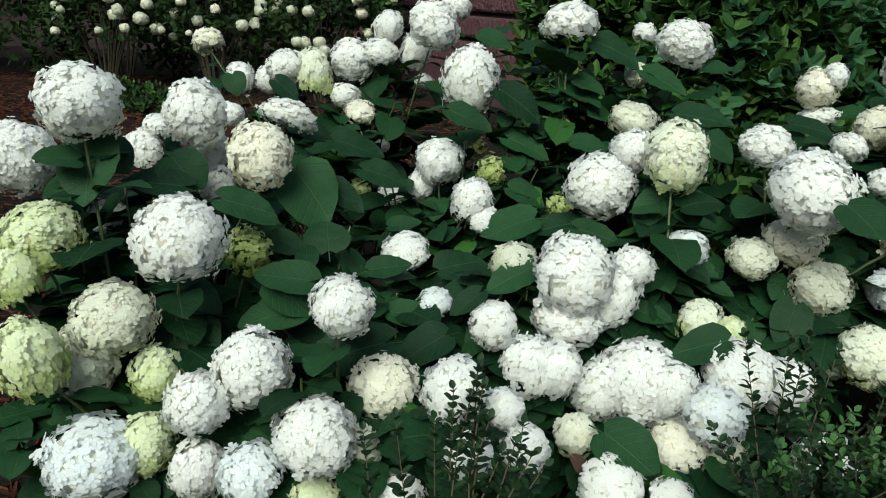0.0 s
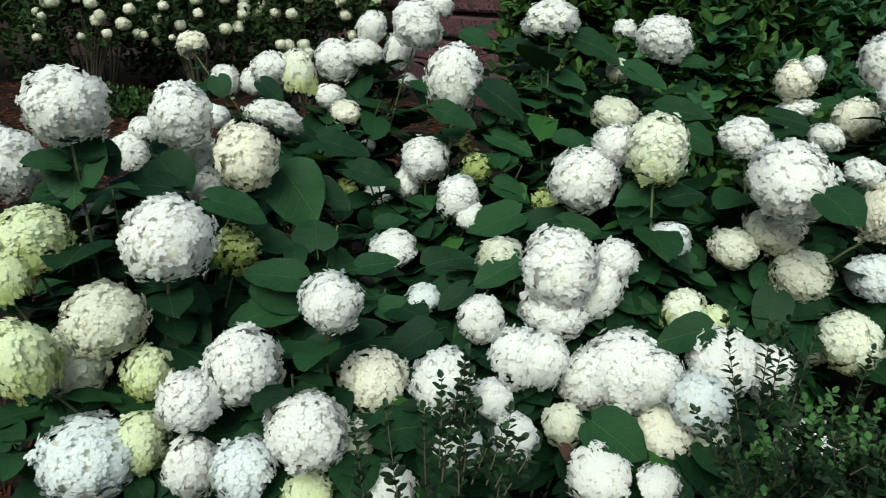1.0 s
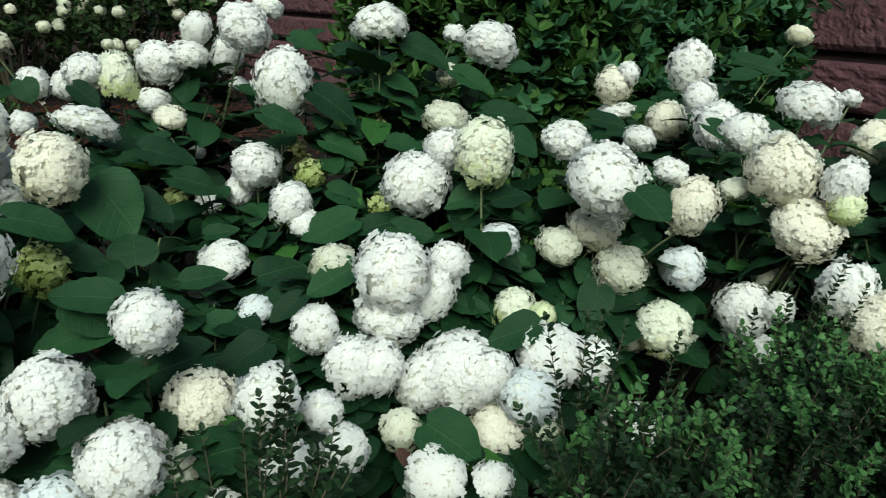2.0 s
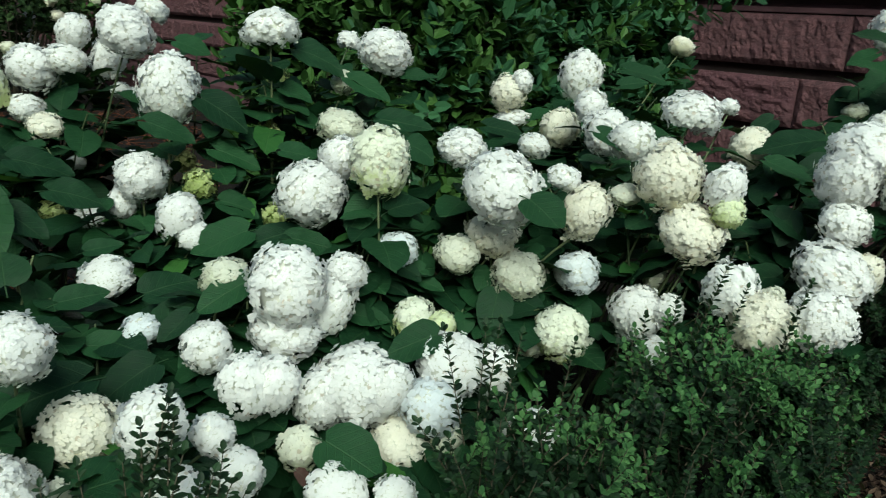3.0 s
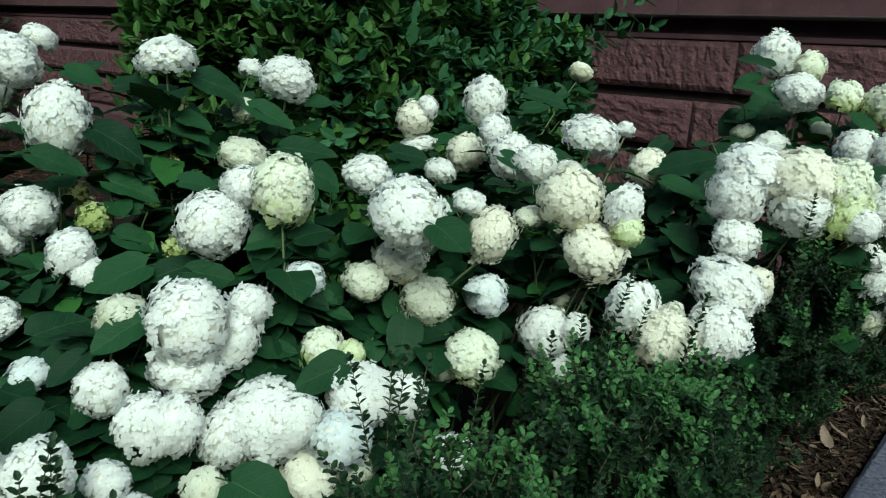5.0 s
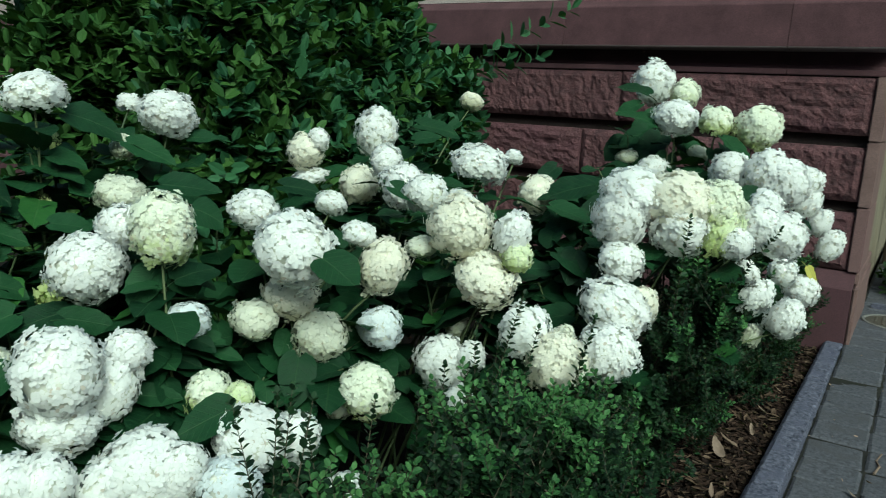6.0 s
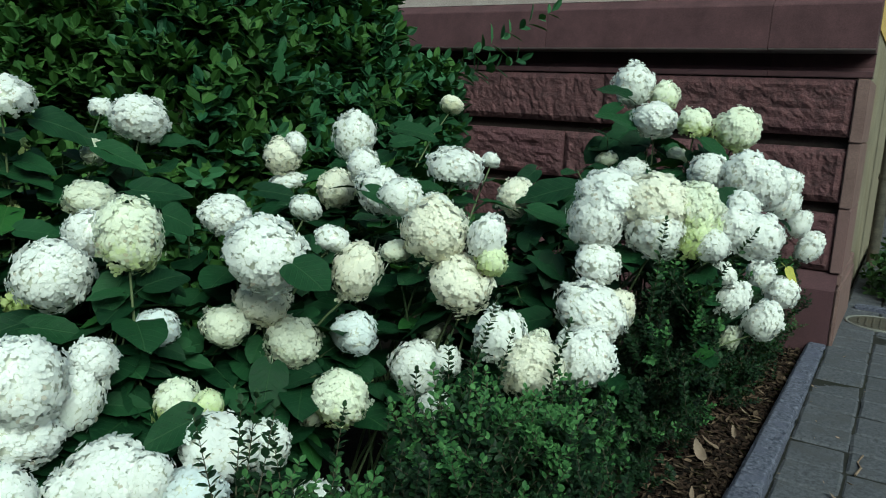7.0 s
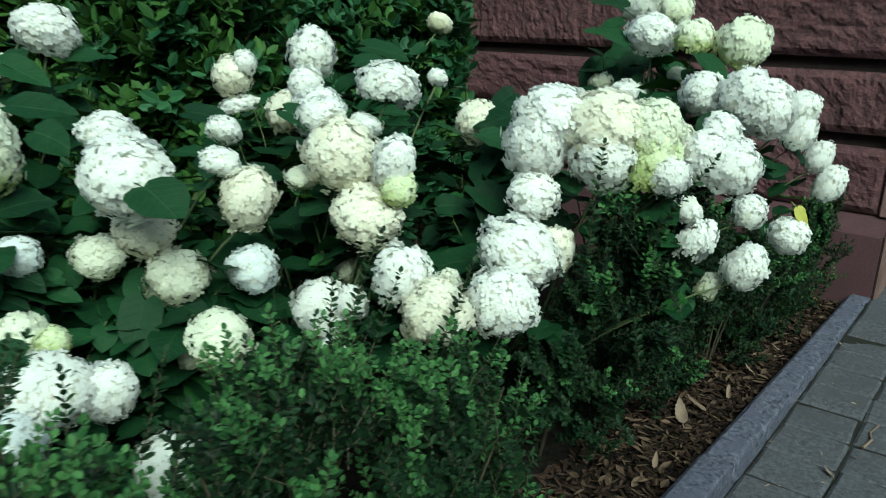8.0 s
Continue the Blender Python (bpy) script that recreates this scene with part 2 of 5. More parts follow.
def box_mesh(name, size, mat, bevel=0.004, segs=1, rough=0.0, cuts=0):
    """A block about the origin's base corner, with bevelled edges and an uneven surface."""
    bm = bmesh.new()
    bmesh.ops.create_cube(bm, size=1.0)
    bmesh.ops.scale(bm, vec=size, verts=bm.verts)
    bmesh.ops.translate(bm, vec=[s / 2 for s in size], verts=bm.verts)
    if cuts:
        bmesh.ops.subdivide_edges(bm, edges=[e for e in bm.edges if e.calc_length() > 0.5 * max(size)], cuts=cuts, use_grid_fill=True)
    bmesh.ops.bevel(bm, geom=bm.edges[:] if not cuts else [e for e in bm.edges if e.calc_face_angle(0) > 0.5], offset=bevel, segments=segs, affect="EDGES")
    if rough:
        for v in bm.verts:
            v.co += rough * Vector(noise.noise_vector(v.co * 23.0))
    me = bpy.data.meshes.new(name)
    bm.to_mesh(me)
    bm.free()
    me.materials.append(mat)
    return me


# ---- ground, kerb and paving ----
def rise(x):
    """The paving climbs a little towards the building."""
    return 0.075 * min(max((x - 3.4) / 2.0, 0.0), 1.15)


KERB_OUT, KERB_IN, WALL_X, CORNER_Y = 1.668, 1.772, 5.45, 1.655

bm = bmesh.new()
bmesh.ops.create_grid(bm, x_segments=60, y_segments=60, size=1.0)
for v in bm.verts:
    u, w = v.co.x, v.co.y
    v.co = Vector((2.0 + 6 * u + 194 * u ** 7, 5.0 + 6 * w + 194 * w ** 7, 0))
    bed = v.co.y > KERB_IN and v.co.x < WALL_X + 0.5
    v.co.z = 0.02 * noise.noise(v.co * 1.3) + (0.015 if bed else -0.10) if v.co.length < 30 else -0.06
ground = new("ground", bpy.data.meshes.new("ground"))
bm.to_mesh(ground.data)
bm.free()
ground.data.materials.append(soil_mat)
tagged(ground, "dark reddish-brown bark mulch over soil in the flower bed", "ground", kind="structure")

kerb = thing("kerb", (0, KERB_OUT, 0), "straight grey stone kerb with chipped edges between bed and paving", "kerb", kind="structure")
ends = [-3.7, -2.32, -0.94, 0.44, 1.82, 3.2, 4.585, 5.56]


def kerb_stone(length, seed):
    """A worn kerb stone: rounded, chipped edges, a pitted top and a rough outer face."""
    w, top = KERB_IN - KERB_OUT, 0.085
    section = ((0.0, -0.15), (0.0, 0.02), (0.0, 0.055), (0.001, 0.076), (0.005, 0.083), (0.014, top), (0.04, top), (0.065, top), (0.086, top), (0.093, 0.081), (w, 0.07), (w, 0.0), (w, -0.15))
    n_ = max(8, int(length / 0.012))
    verts, faces = [], []
    for i in range(n_ + 1):
        x = length * i / n_
        end = min(min(x, length - x) / 0.012, 1.0)
        for j, (y, z) in enumerate(section):
            q = Vector((x + 11.0 * seed, y, z))
            chip = max(0.0, noise.noise(q * 9.0) - 0.25) + 0.8 * max(0.0, noise.noise(q * 31.0) - 0.22)
            pit = max(0.0, noise.noise(q * 33.0) - 0.22)
            edge = 1.0 if 2 <= j <= 4 else 0.5 if j in (1, 5, 9) else 0.12
            dz = -0.020 * edge * chip - 0.024 * pit * (5 <= j <= 8) - 0.004 * (1 - end) * (j > 2) + 0.0012 * noise.noise(q * 5.0)
            dy = 0.024 * edge * chip * (j < 6) + 0.003 * noise.noise(q * 21.0) * (j < 4)
            verts.append((x, y + dy, z + (dz if 0 < j < 12 else 0)))
    s = len(section)
    for i in range(n_):
        for j in range(s - 1):
            k = i * s + j
            faces.append((k, k + s, k + s + 1, k + 1))
    faces += [tuple(range(s)), tuple(range(n_ * s + s - 1, n_ * s - 1, -1))]
    return mesh_from("kerb_stone", verts, faces, granite)


for k, (a, b) in enumerate(zip(ends, ends[1:])):
    child("kerb_stone", kerb_stone(b - a - 0.013, k), kerb, pose(a + 0.0035, KERB_OUT + 0.0015 * (-1) ** k, 0.004 * math.sin(a)))

path = thing("pavement", (3, 1, 0), "grey concrete block paving with dark sandy joints and small debris", "paving", kind="structure")
bm = bmesh.new()
xs = [-8, 0, 3.4, 4.0, 4.7, 5.4, 5.7, 16]
for x in xs:
    for y in (-6.0, KERB_OUT - 0.001):
        bm.verts.new((x, y, rise(x) - 0.001))
bm.verts.ensure_lookup_table()
for i in range(len(xs) - 1):
    bm.faces.new([bm.verts[k] for k in (2 * i, 2 * i + 2, 2 * i + 3, 2 * i + 1)])
part("joint_bed", bm, sand_mat, path)

# ---- the building ----
facade = thing("wall_facade", (WALL_X, CORNER_Y, 0), "building base of rough dark red sandstone blocks with a smooth moulded band", "wall", kind="structure")
FAR_Y, TOP_Z = 19.0, 7.0


def slab(x0, x1, y0, y1, z0, z1):
    bm = bmesh.new()
    bmesh.ops.create_cube(bm, size=1.0)
    bmesh.ops.scale(bm, vec=(x1 - x0, y1 - y0, z1 - z0), verts=bm.verts)
    bmesh.ops.translate(bm, vec=((x0 + x1) / 2, (y0 + y1) / 2, (z0 + z1) / 2), verts=bm.verts)
    return bm


part("backing", slab(WALL_X + 0.075, WALL_X + 0.5, CORNER_Y + 0.055, FAR_Y, -0.3, 1.63), mortar, facade)
part("inner_wall", slab(WALL_X + 0.095, WALL_X + 0.5, CORNER_Y + 0.06, FAR_Y, 1.631, 2.08), mortar, facade)
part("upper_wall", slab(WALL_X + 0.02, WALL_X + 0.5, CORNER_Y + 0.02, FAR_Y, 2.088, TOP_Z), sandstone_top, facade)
part("side_backing", slab(WALL_X + 0.63, 14.0, CORNER_Y + 0.05, CORNER_Y + 0.4, -0.3, 2.0), plaster, facade, "worn beige plaster of the side")
part("side_wall", slab(WALL_X + 0.51, 14.0, CORNER_Y + 0.04, CORNER_Y + 0.4, 2.004, TOP_Z), ochre, facade, "ochre plastered upper side of the building")


def rough_block(length, height, seed, margin=0.0):
    """A quarry-faced block: uneven face inside narrow drafted edges. Its face looks to -x."""
    ny, nz = max(6, int(length / 0.019)), max(5, int(height / 0.019))
    verts, faces = [], []
    grain = (13, 6) if seed % 2 else (6, 13)
    for i in range(ny + 1):
        for k in range(nz + 1):
            y, z = length * i / ny, height * k / nz
            edge = min(y - margin, length - y, z, height - z)
            lift = min(max(edge / 0.035, 0.0), 1.0)
            p = Vector((seed * 3.1, y * grain[0], z * grain[1]))
            n_ = 0.5 + 0.6 * noise.noise(p * 0.7) + 0.55 * noise.noise(p * 1.7) + 0.6 * abs(noise.noise(p * 2.6)) + 0.3 * noise.noise(p * 5.3)
            verts.append((0.02 - lift * (0.012 + 0.020 * n_), y, z))
    for i in range(ny):
        for k in range(nz):
            a = i * (nz + 1) + k
            faces.append((a, a + 1, a + nz + 2, a + nz + 1))
    base = len(verts)
    for i, k in ((0, 0), (ny, 0), (ny, nz), (0, nz)):
        verts.append((0.08, length * i / ny, height * k / nz))
    rim = [[i * (nz + 1) for i in range(ny + 1)], [ny * (nz + 1) + k for k in range(nz + 1)],
           [i * (nz + 1) + nz for i in range(ny, -1, -1)], [k for k in range(nz, -1, -1)]]
    for s, r in enumerate(rim):
        faces.append([base + s] + r + [base + (s + 1) % 4])
    return mesh_from("stone_block", verts, faces, sandstone)


COURSES = ((0.505, 0.847), (0.913, 1.227), (1.295, 1.622))
for row, (z0, z1) in enumerate(COURSES):
    y, k = CORNER_Y + 0.062, 0
    while y < FAR_Y - 0.2:
        length = (1.55, 1.9, 1.35)[(k + row) % 3] if k else (1.15, 1.75, 1.5)[row]
        me = rough_block(length - 0.006, z1 - z0, row * 7 + k, 0.0)
        child("stone_block", me, facade, pose(WALL_X, y + 0.003, z0))
        y, k = y + length, k + 1


def bevelled(bm, offset, segments=2):
    bmesh.ops.bevel(bm, geom=bm.edges[:], offset=offset, segments=segments, affect="EDGES")
    return bm


for z0, z1 in ((0.50, 0.88), (0.884, 1.26), (1.264, 1.626)):
    part("corner_stone", bevelled(slab(WALL_X - 0.004, WALL_X + 0.62, CORNER_Y - 0.004, CORNER_Y + 0.062, z0, z1), 0.006), sandstone_pink, facade, "smooth dressed corner stone")


def profile(points, y0, y1):
    """A moulding of that section (x, z) from y0 to y1."""
    n_ = len(points)
    verts = [(x, y0, z) for x, z in points] + [(x, y1, z) for x, z in points]
    faces = [tuple(range(n_)), tuple(range(2 * n_ - 1, n_ - 1, -1))]
    faces += [(i, n_ + i, n_ + (i + 1) % n_, (i + 1) % n_) for i in range(n_)]
    return verts, faces


W = WALL_X
BAND = [(W + 0.10, 1.628), (W + 0.008, 1.63), (W + 0.006, 1.636), (W + 0.008, 1.662), (W + 0.05, 1.668), (W + 0.09, 1.69), (W + 0.09, 1.768), (W - 0.086, 1.774),
        (W - 0.092, 1.782), (W - 0.078, 2.022), (W - 0.072, 2.030), (W + 0.02, 2.085), (W + 0.10, 2.085)]
cuts = [CORNER_Y - 0.01, 2.2, 3.62, 5.0, 6.5, 8.0, 9.5, 11.0, 12.5, 14.0, 16.0, FAR_Y]
for a, b in zip(cuts, cuts[1:]):
    verts, faces = profile(BAND, a + 0.0015, b - 0.0015)
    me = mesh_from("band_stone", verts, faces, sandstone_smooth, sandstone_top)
    # Faces picked by normal take paler stone: sky light put into the colour.
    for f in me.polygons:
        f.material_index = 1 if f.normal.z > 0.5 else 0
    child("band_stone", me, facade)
PLINTH = [(W + 0.06, -0.3), (W - 0.055, -0.3), (W - 0.055, 0.40), (W - 0.05, 0.41), (W + 0.015, 0.497), (W + 0.06, 0.499)]
for a, b in zip([CORNER_Y + 0.012, 3.0, 4.6, 6.4, 8.3, 10.2, 12.4, 14.6], [3.0, 4.6, 6.4, 8.3, 10.2, 12.4, 14.6, FAR_Y]):
    verts, faces = profile(PLINTH, a + 0.002, b - 0.002)
    child("plinth_stone", mesh_from("plinth_stone", verts, faces, sandstone_smooth), facade)

# Side plinth in paler stone than the front: its light is in the colour.
part("side_plinth", bevelled(slab(W - 0.052, W + 1.05, CORNER_Y - 0.014, CORNER_Y + 0.011, -0.3, 0.42), 0.008), sandstone_pink, facade, "dressed side plinth stone, sky light put into its pale colour")
part("side_ledge", bevelled(slab(W + 0.02, W + 1.05, CORNER_Y - 0.006, CORNER_Y + 0.05, 0.424, 0.496), 0.008), sandstone_pink, facade, "dressed side plinth stone, sky light put into its pale colour")

far_house = thing("neighbour_house", (15.5, -2, 0), "distant grey plastered house wall beyond the passage", "house")
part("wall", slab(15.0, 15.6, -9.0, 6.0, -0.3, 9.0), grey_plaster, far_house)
part("plinth", slab(14.95, 15.0, -9.0, 6.0, -0.3, 0.6), mortar, far_house)

# Added walls, not known in the place, that cut low sky light.
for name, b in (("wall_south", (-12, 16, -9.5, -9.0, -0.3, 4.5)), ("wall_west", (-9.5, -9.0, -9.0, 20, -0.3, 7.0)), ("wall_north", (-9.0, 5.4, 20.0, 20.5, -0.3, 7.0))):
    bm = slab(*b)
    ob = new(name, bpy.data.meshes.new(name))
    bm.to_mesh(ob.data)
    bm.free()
    # The north wall takes dark joint stone: far-end shade put into its colour.
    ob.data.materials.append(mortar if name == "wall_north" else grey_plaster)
    tagged(ob, "added dark wall, the far end's shade put into its colour" if name == "wall_north" else "added plain grey plastered wall that cuts low sky light", "wall", kind="structure")

pipe = thing("downpipe", (8.6, CORNER_Y - 0.06, 0), "dark grey metal downpipe on the ochre side wall", "downpipe")
v, f = tube([(8.6, CORNER_Y - 0.06, 0.05), (8.6, CORNER_Y - 0.06, 3), (8.6, CORNER_Y - 0.06, TOP_Z)], 0.05, 0.05, 12)
child("pipe", mesh_from("pipe", v, f, iron, smooth=True), pipe)
for z in (0.9, 2.6):
    v, f = tube([(8.6, CORNER_Y - 0.06, z), (8.6, CORNER_Y - 0.06, z + 0.05)], 0.058, 0.058, 12)
    child("clamp", mesh_from("clamp", v, f, iron), pipe)


# ---- flower heads ----
def head_mesh(n, seed, tint):
    """A rounded head of n four-petalled florets on a small core, filling a ball of radius one; green heads are looser."""
    r = np.random.default_rng(seed)
    verts, faces, slots, shade = [], [], [], []
    loose = tint in "go"
    size = (1.25 if loose else 1.30) * math.sqrt(4.0 / n)
    off = Vector(r.uniform(-9, 9, 3))
    kind = seed % 10
    side = r.uniform(0, 6.283)
    bite = Vector((math.cos(side), math.sin(side), -0.5)).normalized()
    squash = r.uniform(0.92, 1.0, 2)

    def form(d):
        return 0.93 + 0.20 * noise.noise(d * 1.3 + off) + 0.15 * noise.noise(d * 2.7 + off)

    for layer, count in ((0, n), (1, int(0.7 * n))):
        for i in range(count):
            z = 1 - 2 * (i + 0.5) / count
            if z < (-0.93 if kind < 4 else -0.45) + r.normal(0, 0.10):
                continue
            a = i * 2.399963 + layer + r.normal(0, 0.15)
            q = math.sqrt(1 - z * z)
            d = (Vector((q * math.cos(a), q * math.sin(a), z)) + Vector(r.normal(0, 0.045, 3))).normalized()
            gap = noise.noise(d * 2.6 - off)
            if kind == 5 and d.dot(bite) > 0.72 and r.random() < 0.85 or loose and r.random() < 0.35 or layer == 0 and gap - 0.6 * z > 0.5 and r.random() < 0.4:
                continue
            lump = form(d) - 0.038 * layer
            lump += (r.uniform(-0.34, 0.05) if loose else r.normal(0, 0.02) + (r.uniform(0.03, 0.11) if r.random() < 0.07 else 0.0))
            c = d * lump
            c.x, c.y = c.x * squash[0], c.y * squash[1]
            nrm = (d + Vector(r.normal(0, 0.42 if loose else 0.18, 3))).normalized()
            u = nrm.orthogonal().normalized()
            w = nrm.cross(u)
            spin, s = r.uniform(0, 6.283), size * r.uniform(0.74, 1.12)
            for k in range(4):
                t = spin + k * math.pi / 2 + r.normal(0, 0.10)
                ax, bx = math.cos(t) * u + math.sin(t) * w, math.cos(t) * w - math.sin(t) * u
                cup, fat = r.normal(0.03, 0.15), r.uniform(0.86, 1.06)
                b = len(verts)
                for p, h, e in ((0.03, 0.0, -0.05), (0.42, 0.40, 0.03), (0.86, 0.38, cup), (1.0, 0.0, cup + 0.03), (0.86, -0.38, cup), (0.42, -0.40, 0.03)):
                    verts.append(c + s * (p * ax + h * fat * bx + e * nrm))
                soft = (d * SOFT + (nrm - (cup + 0.02) * 1.1 * ax) * (1 - SOFT)).normalized()
                shade += [soft] * 6
                faces += [(b, b + 5, b + 4, b + 3), (b, b + 3, b + 2, b + 1)]
                slots += [0, 0]
    low, high = (Vector([f(v[k] for v in verts) for k in range(3)]) for f in (min, max))
    bm = bmesh.new()
    bmesh.ops.create_icosphere(bm, subdivisions=2, radius=0.5 if loose else 0.84)
    for v in bm.verts:
        u = v.co.normalized()
        v.co *= form(u) + 0.02
        v.co.x, v.co.y = v.co.x * squash[0], v.co.y * squash[1]
        if kind >= 4 and v.co.z < -0.2:
            v.co.z = -0.2 + 0.25 * (v.co.z + 0.2)
        if kind == 5 and u.dot(bite) > 0.6:
            v.co *= 0.75
    b = len(verts)
    bm.verts.ensure_lookup_table()
    verts += [v.co.copy() for v in bm.verts]
    shade += [v.co.normalized() for v in bm.verts]
    for f in bm.faces:
        faces.append(tuple(b + v.index for v in f.verts))
        slots.append(1)
    bm.free()
    mid, half = (low + high) / 2, (high - low) / 2
    verts = [Vector([(v[k] - mid[k]) / half[k] for k in range(3)]) for v in verts]
    me = mesh_from("flower_head", verts, faces, TINTS[tint], green_core_mat if loose else core_mat, slots=slots, smooth=True)
    me.normals_split_custom_set_from_vertices([tuple(v) for v in shade])
    return me


SOFT = 0.62
HEADS = {}


def head_for(width, tint, height=1.0):
    n = 340 if width > 0.155 else 230 if width > 0.115 else 140 if width > 0.075 else 80
    k = int(rng.choice((0, 0, 1, 1, 2, 2, 3, 4, 5))) if width < 0.17 else int(rng.choice((0, 1, 2, 2)))
    if height < 0.68 * width:
        k = 4
    if (n, k, tint) not in HEADS:
        HEADS[n, k, tint] = head_mesh(n, n * 10 + k, tint)
    return HEADS[n, k, tint]


# ---- leaves ----
def leaf_mesh(name, seed, mat, width=0.72, heart=0.1, curl=0.25, stalk=0.28):
    """A pointed leaf of length one along x, with its stalk: folded along the midrib, drooping, with a wavy rim."""
    r = np.random.default_rng(seed)
    verts, faces = [], []
    wave, ph, bend = r.uniform(0.012, 0.03), r.uniform(0, 6), curl * r.uniform(0.6, 1.4)
    skew = r.normal(0, 0.06)
    known = ((0.0, 0.30), (0.05, 0.66), (0.14, 0.91), (0.28, 1.0), (0.46, 0.98), (0.64, 0.85), (0.79, 0.62), (0.90, 0.34), (0.96, 0.13), (1.0, 0.01))
    rows = 12
    for i in range(rows + 1):
        s = (i / rows) ** 1.15
        share = float(np.interp(s, [q[0] for q in known], [q[1] for q in known]))
        half = 0.5 * width * share
        tooth = (0.012 if i % 2 else -0.007) * min(1.0, 4 * share) * (0 < i < rows)
        for k in (-2, -1, 0, 1, 2):
            y = (half + (tooth if abs(k) == 2 else 0.0)) * k / 2
            x = s - heart * abs(k) / 2 * (1 - s) ** 3
            rib = 0.012 * math.sin(7.0 * math.pi * (s - 0.35 * abs(y))) * (abs(k) > 0)
            z = 0.20 * abs(y) ** 1.1 + rib + wave * math.sin(9 * s + ph + k) * (abs(k) / 2) - bend * s * s - 0.10 * (abs(k) == 2) * share * bend
            verts.append((x + stalk, y + skew * s * s, z))
    for i in range(rows):
        for k in range(4):
            a = i * 5 + k
            faces.append((a, a + 5, a + 6, a + 1))
    b = len(verts)
    for p, q in ((0, 0.014), (stalk * 0.5, 0.012), (stalk + 0.06, 0.007)):
        zz = -0.10 * (1 - p / stalk) if p < stalk else -0.004
        verts += [(p, q, zz), (p, -q, zz), (p, 0, zz - 1.6 * q)]
    for i in range(2):
        for k in range(3):
            a, c = b + 3 * i + k, b + 3 * i + (k + 1) % 3
            faces.append((a, c, c + 3, a + 3))
    return mesh_from(name, verts, faces, mat, smooth=True)


LEAVES = [leaf_mesh("leaf", 20 + i, leaf_mat, 0.78 + 0.06 * (i % 4), 0.10 + 0.05 * (i % 3), 0.10 + 0.07 * (i % 4)) for i in range(9)]
YOUNG = [leaf_mesh("leaf", 40 + i, young_leaf_mat, 0.62, 0.06, 0.12) for i in range(3)]
YELLOW = leaf_mesh("leaf", 50, yellow_leaf_mat, 0.5, 0.05, 0.3)


def leaf_pose(p, phi, pitch, roll, size):
    return Matrix.Translation(p) @ Euler((roll, pitch, phi), "XYZ").to_matrix().to_4x4() @ Matrix.Diagonal((size, size, size, 1))


def stem_line(foot, tip, bow):
    a, c = Vector(foot), Vector(tip)
    b = Vector((a.x + (c.x - a.x) * 0.45 + bow[0], a.y + (c.y - a.y) * 0.45 + bow[1], c.z * 0.72))
    return [bezier(a, b, c, i / 7) for i in range(8)]


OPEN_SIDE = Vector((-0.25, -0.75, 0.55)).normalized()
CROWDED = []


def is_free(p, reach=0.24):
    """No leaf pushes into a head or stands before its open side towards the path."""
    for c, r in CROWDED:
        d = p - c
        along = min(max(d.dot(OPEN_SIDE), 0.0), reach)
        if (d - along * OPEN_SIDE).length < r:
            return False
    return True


def leaf_pairs(stem, line, spots, phi, young=0.035, scale=0.9):
    for k, (s, size) in enumerate(spots):
        i = min(int(s * 7), 6)
        p = line[i].lerp(line[i + 1], s * 7 - i)
        for side in (0, math.pi):
            for attempt in range(3):
                me = YOUNG[int(rng.integers(3))] if rng.random() < young else LEAVES[int(rng.integers(len(LEAVES)))]
                m = leaf_pose(p, phi + side + k * math.pi / 2 + rng.normal(0, 0.35), rng.normal(0.12, 0.28), rng.normal(0, 0.25), scale * size * rng.uniform(0.8, 1.2))
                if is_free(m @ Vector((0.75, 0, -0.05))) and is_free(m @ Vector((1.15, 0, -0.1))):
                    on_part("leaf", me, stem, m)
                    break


def set_leaf(root, bx, by, bz, tx, ty, tz, width):
    """A leaf with its blade from one point to another, facing up and towards the path."""
    a, b = Vector((bx, by, bz)), Vector((tx, ty, tz))
    d = (b - a)
    size = d.length
    d = d.normalized()
    up = Vector((-0.25, -0.45, 0.85))
    y = up.cross(d).normalized()
    z = d.cross(y)
    rot = Matrix((d, y, z)).transposed().to_4x4()
    m = Matrix.Translation(a) @ rot @ Matrix.Diagonal((size, max(width / 0.8, 0.82 * size), size, 1)) @ Matrix.Translation((-0.28, 0, 0.03))
    child("leaf", LEAVES[int(rng.integers(len(LEAVES)))], root, m)


